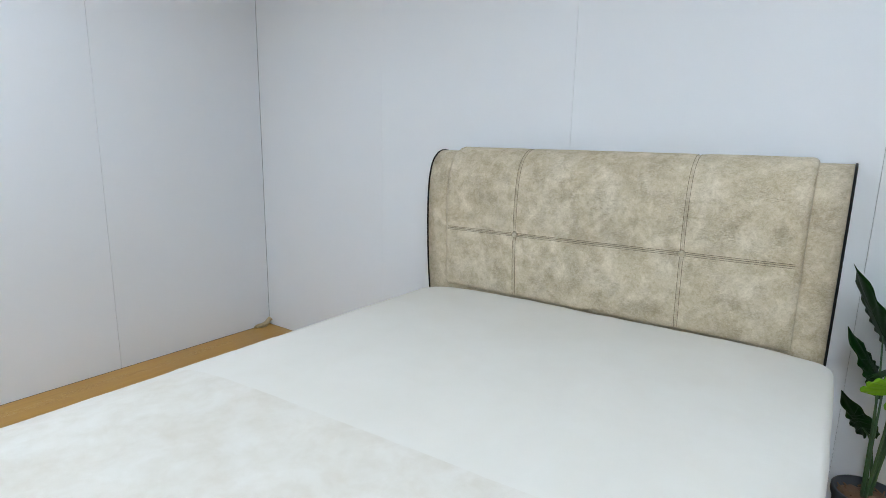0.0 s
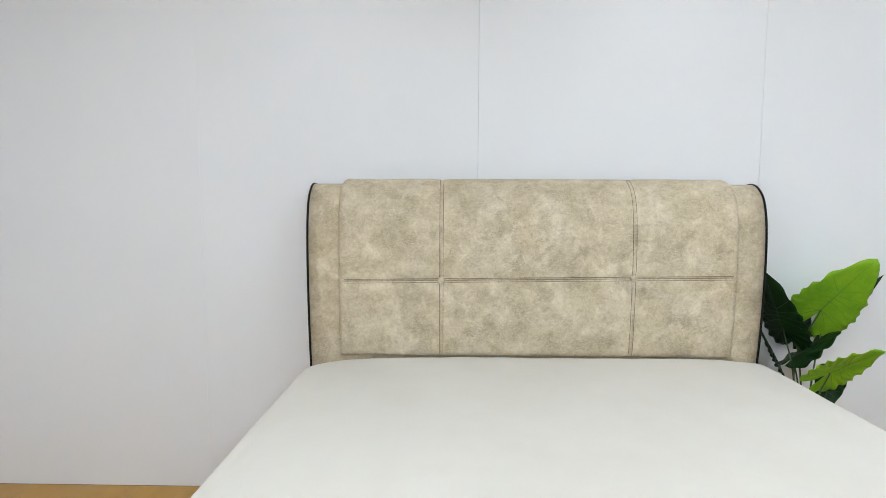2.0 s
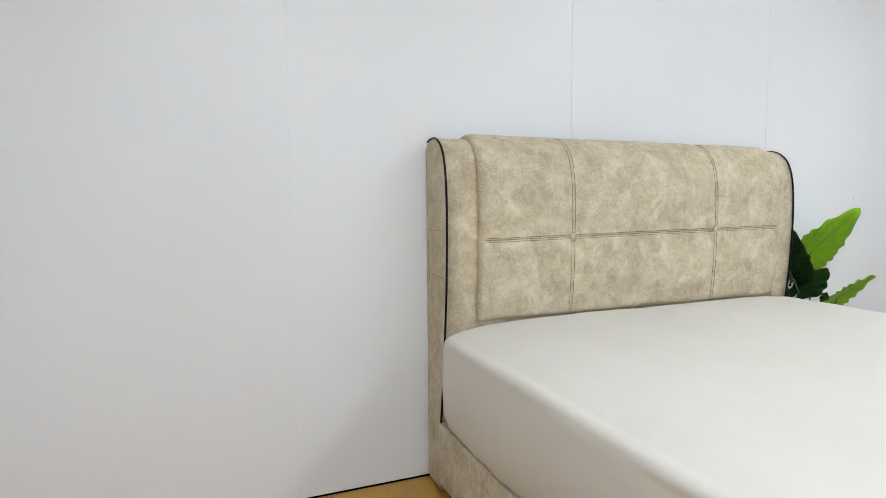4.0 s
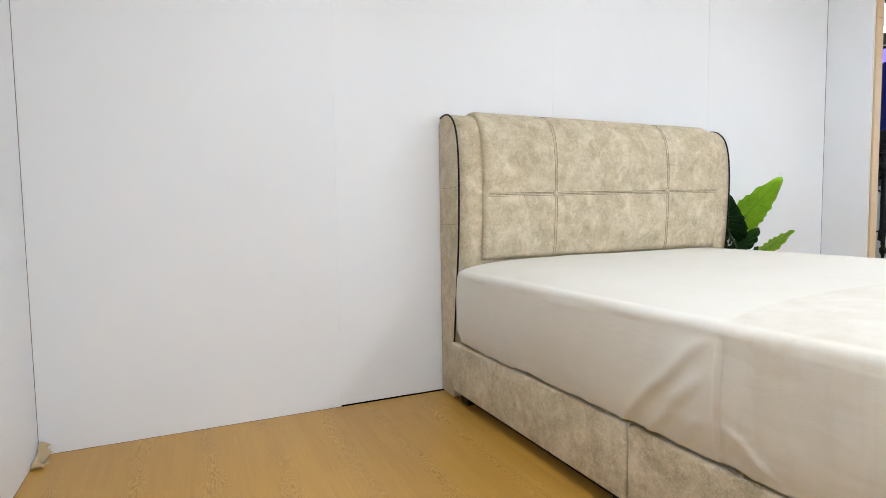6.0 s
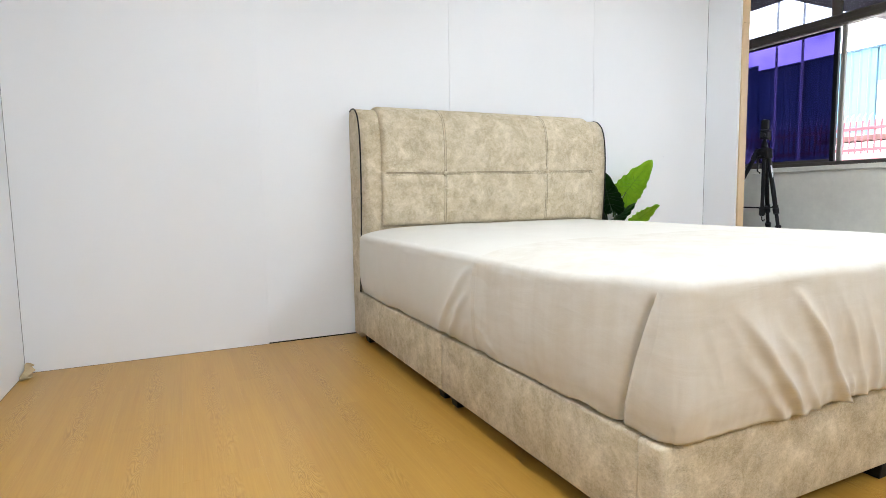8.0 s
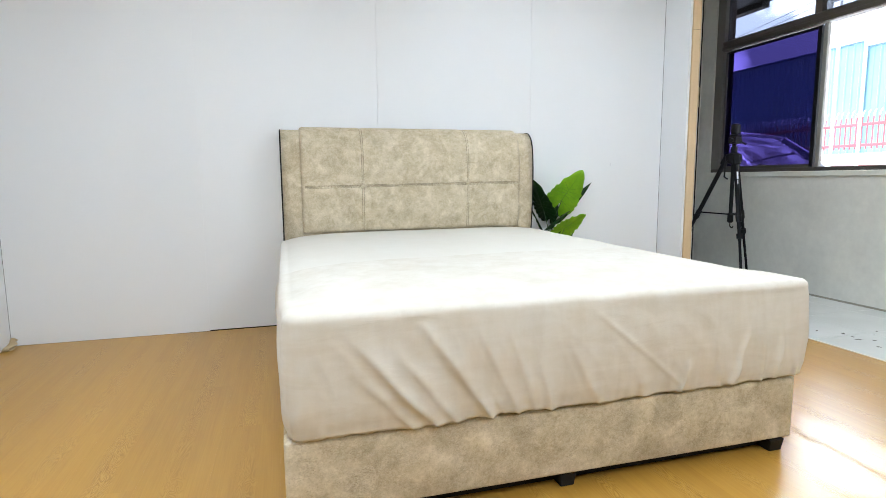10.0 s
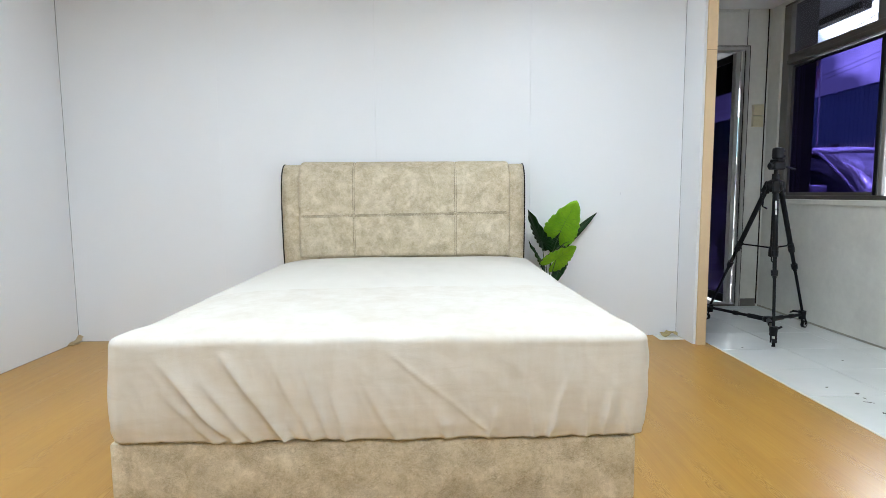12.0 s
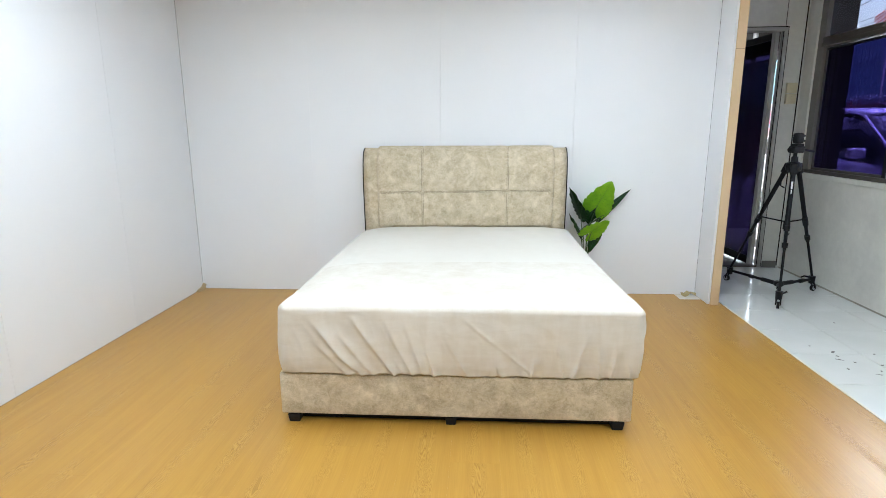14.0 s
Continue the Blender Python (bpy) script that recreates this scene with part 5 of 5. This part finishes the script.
def shed():
    """A low white shed with a dark brown roof edge behind the fence."""
    sh = thing("shed", "low white shed with a dark brown roof edge behind the fence", "shed", (15.5, 1.0, -0.22))
    part("wall", box(14.0, 17.0, -5.0, 6.2, -0.22, 1.92, 0.01), POST_WHITE, sh)
    part("roof", box(13.75, 17.25, -5.3, 6.45, 1.94, 2.06, 0.01), painted("brown_roof_edge", (0.10, 0.045, 0.035), 0.7, 0.2, 14, 0.2), sh, "dark brown roof edge")
    for k in range(4):
        y = 4.3 - k * 2.2
        part("post", box(13.78, 13.86, y, y + 0.08, -0.22, 1.94, 0.004), POLE_GREY, sh)


shed()


def pole(x, y, h, label):
    p = thing("utility_pole", label, "pole", (x, y, -0.22), "utility poles")
    part("shaft", rod((x, y, -0.22), (x, y, h), 0.15, 0.10, 16), POLE_GREY, p)
    for z in (h - 0.35, h - 1.0):
        part("crossarm", box(x - 0.05, x + 0.05, y - 0.32, y + 0.32, z - 0.05, z + 0.05, 0.01), POLE_GREY, p)
        for dy in (-0.26, 0.26):
            part("insulator", lathe([(0.03, 0.0), (0.06, 0.03), (0.03, 0.07), (0.055, 0.10), (0.02, 0.15)], 12, (x, y + dy, z + 0.05)), POST_WHITE, p)


pole(19.0, 13.3, 7.6, "concrete utility pole with crossarms beyond the fence")
pole(9.5, -25.0, 6.9, "concrete utility pole at the end of the yard")
pole(19.5, 44.0, 7.2, "far concrete utility pole behind the warehouse")
for x, y in ((7.3, 3.22), (7.3, 2.80)):
    p = thing("flag_pole", "slim pale steel mast standing in the yard", "pole", (x, y, -0.22), "slim masts")
    part("shaft", rod((x, y, -0.22), (x, y, 5.6), 0.021, 0.017, 12), POST_WHITE, p)
    part("foot", box(x - 0.09, x + 0.09, y - 0.09, y + 0.09, -0.22, -0.20, 0.003), POLE_GREY, p)
def flag():
    """A striped flag with a blue corner drooping from a short mast in the yard."""
    x0, y0 = 10.0, 10.48
    f = thing("flag", "drooping red and white striped flag with a blue corner", "flag", (x0, y0, -0.22))
    part("mast", rod((x0, y0, -0.22), (x0, y0, 4.64), 0.026, 0.016, 10), POST_WHITE, f)
    red = painted("flag_red", (0.45, 0.03, 0.03), 0.8, 0.1, 30, 0.2)
    white = painted("flag_white", (0.72, 0.70, 0.70), 0.8, 0.1, 30, 0.2)
    blue = painted("flag_blue", (0.02, 0.03, 0.22), 0.8, 0.1, 30, 0.2)

    def cloth(u, v, off=0.0):
        # u from the mast to the free end, v from the top edge down
        return (x0 + 0.03 + off + 0.08 * u * math.sin(u * 11 + v * 2), y0 + 0.02 + 0.54 * u * (1 - 0.40 * v) + 0.03 * math.sin(v * 9) * u,
                4.50 - 0.62 * v - 0.56 * u ** 1.15)

    for k in range(14):
        a = 0.45 if k < 7 else 0.0
        rows = [[cloth(a + (1 - a) * q / 12, v) for q in range(13)] for v in (k / 14, (k + 1) / 14)]
        sd = part("stripe", sheet(rows), white if k % 2 else red, f, smooth=True).modifiers.new("thickness", "SOLIDIFY")
        sd.thickness = 0.002
    rows = [[cloth(0.45 * q / 8, 0.5 * v / 6) for q in range(9)] for v in range(7)]
    sd = part("canton", sheet(rows), blue, f, "dark blue corner", smooth=True).modifiers.new("thickness", "SOLIDIFY")
    sd.thickness = 0.002
    ring = [[cloth(0.24 + r * math.cos(a * math.pi / 8), 0.25 + r * 1.1 * math.sin(a * math.pi / 8), -0.004) for a in range(17)] for r in (0.01, 0.09)]
    sd = part("emblem", sheet(ring), painted("flag_yellow", (0.62, 0.46, 0.04), 0.8, 0.1, 30, 0.2), f, "yellow emblem").modifiers.new("thickness", "SOLIDIFY")
    sd.thickness = 0.002


flag()
for a, b, sag in (((19.0, 12.7, 7.4), (9.5, -25, 6.6), 1.2), ((19.0, 13.9, 7.4), (9.5, -24, 6.4), 1.2), ((19.0, 12.7, 6.8), (9.5, -25, 6.0), 1.2),
                  ((19.0, 13.3, 7.56), (19.5, 44, 7.15), 1.0), ((19.0, 13.6, 7.3), (19.5, 44.0, 6.7), 0.9), ((7.3, 3.22, 4.13), (19.5, 43.9, 4.93), 0.03)):
    a, b = Vector(a), Vector(b)
    pts = [a.lerp(b, t / 16) - Vector((0, 0, sag * math.sin(math.pi * t / 16))) for t in range(17)]
    tagged(part("power_line", tube(pts, 0.010, 5), BLACK), "thin black overhead power cable", "cable", "power cables")


# ---- laid pieces of the floors ----
def plank_mesh(w, l):
    bm = box(0.00003, w - 0.00003, 0.00003, l - 0.00003, -0.012, 0.0, 0.00012)
    me = bpy.data.meshes.new("plank")
    bm.to_mesh(me)
    bm.free()
    me.materials.append(FLOOR)
    return me


PW, PL = 0.1995, 1.22
meshes = {}
col = 0
x = XW
while x < XT - 0.001:
    w = min(PW, XT - x)
    y = 0.0 - (col * 0.437) % PL
    spans, top = [], 0.0
    while top > YS:
        low = max(YS, y if y < top - 0.001 else y - PL)
        spans.append((low, top))
        top, y = low, low - PL
    for a, b in spans:
        key = (round(w, 4), round(b - a, 4))
        if key not in meshes:
            meshes[key] = plank_mesh(*key)
        p = new("plank", meshes[key])
        p.parent = floor
        p.location = (x, a, 0)
    x += PW
    col += 1


def tile_mesh(w, l):
    bm = box(0.0018, w - 0.0018, 0.0018, l - 0.0018, -0.012, 0.0, 0.0006)
    me = bpy.data.meshes.new("tile")
    bm.to_mesh(me)
    bm.free()
    me.materials.append(TILE)
    return me


tiles = {}
xe = [0.9, 1.15, 1.55, XT + 0.012, 2.348, 2.752, XE]
yt = [YD + 0.12, 0.83, 0.43, 0.03, -0.37, -0.77, -1.17, -1.57, -1.97, -2.37, -2.77, -3.17, -3.57, -3.97, -4.37, -4.77, -5.17, -5.57, -5.97, -6.37, -6.77, YS]
for a, b in zip(xe, xe[1:]):
    for c, d in zip(yt[1:], yt):
        if b < XT + 0.1 and c < 0.02:
            continue
        key = (round(b - a, 4), round(d - c, 4))
        if key not in tiles:
            tiles[key] = tile_mesh(*key)
        p = new("tile", tiles[key])
        p.parent = tile_floor
        p.location = (a, c, 0.0)
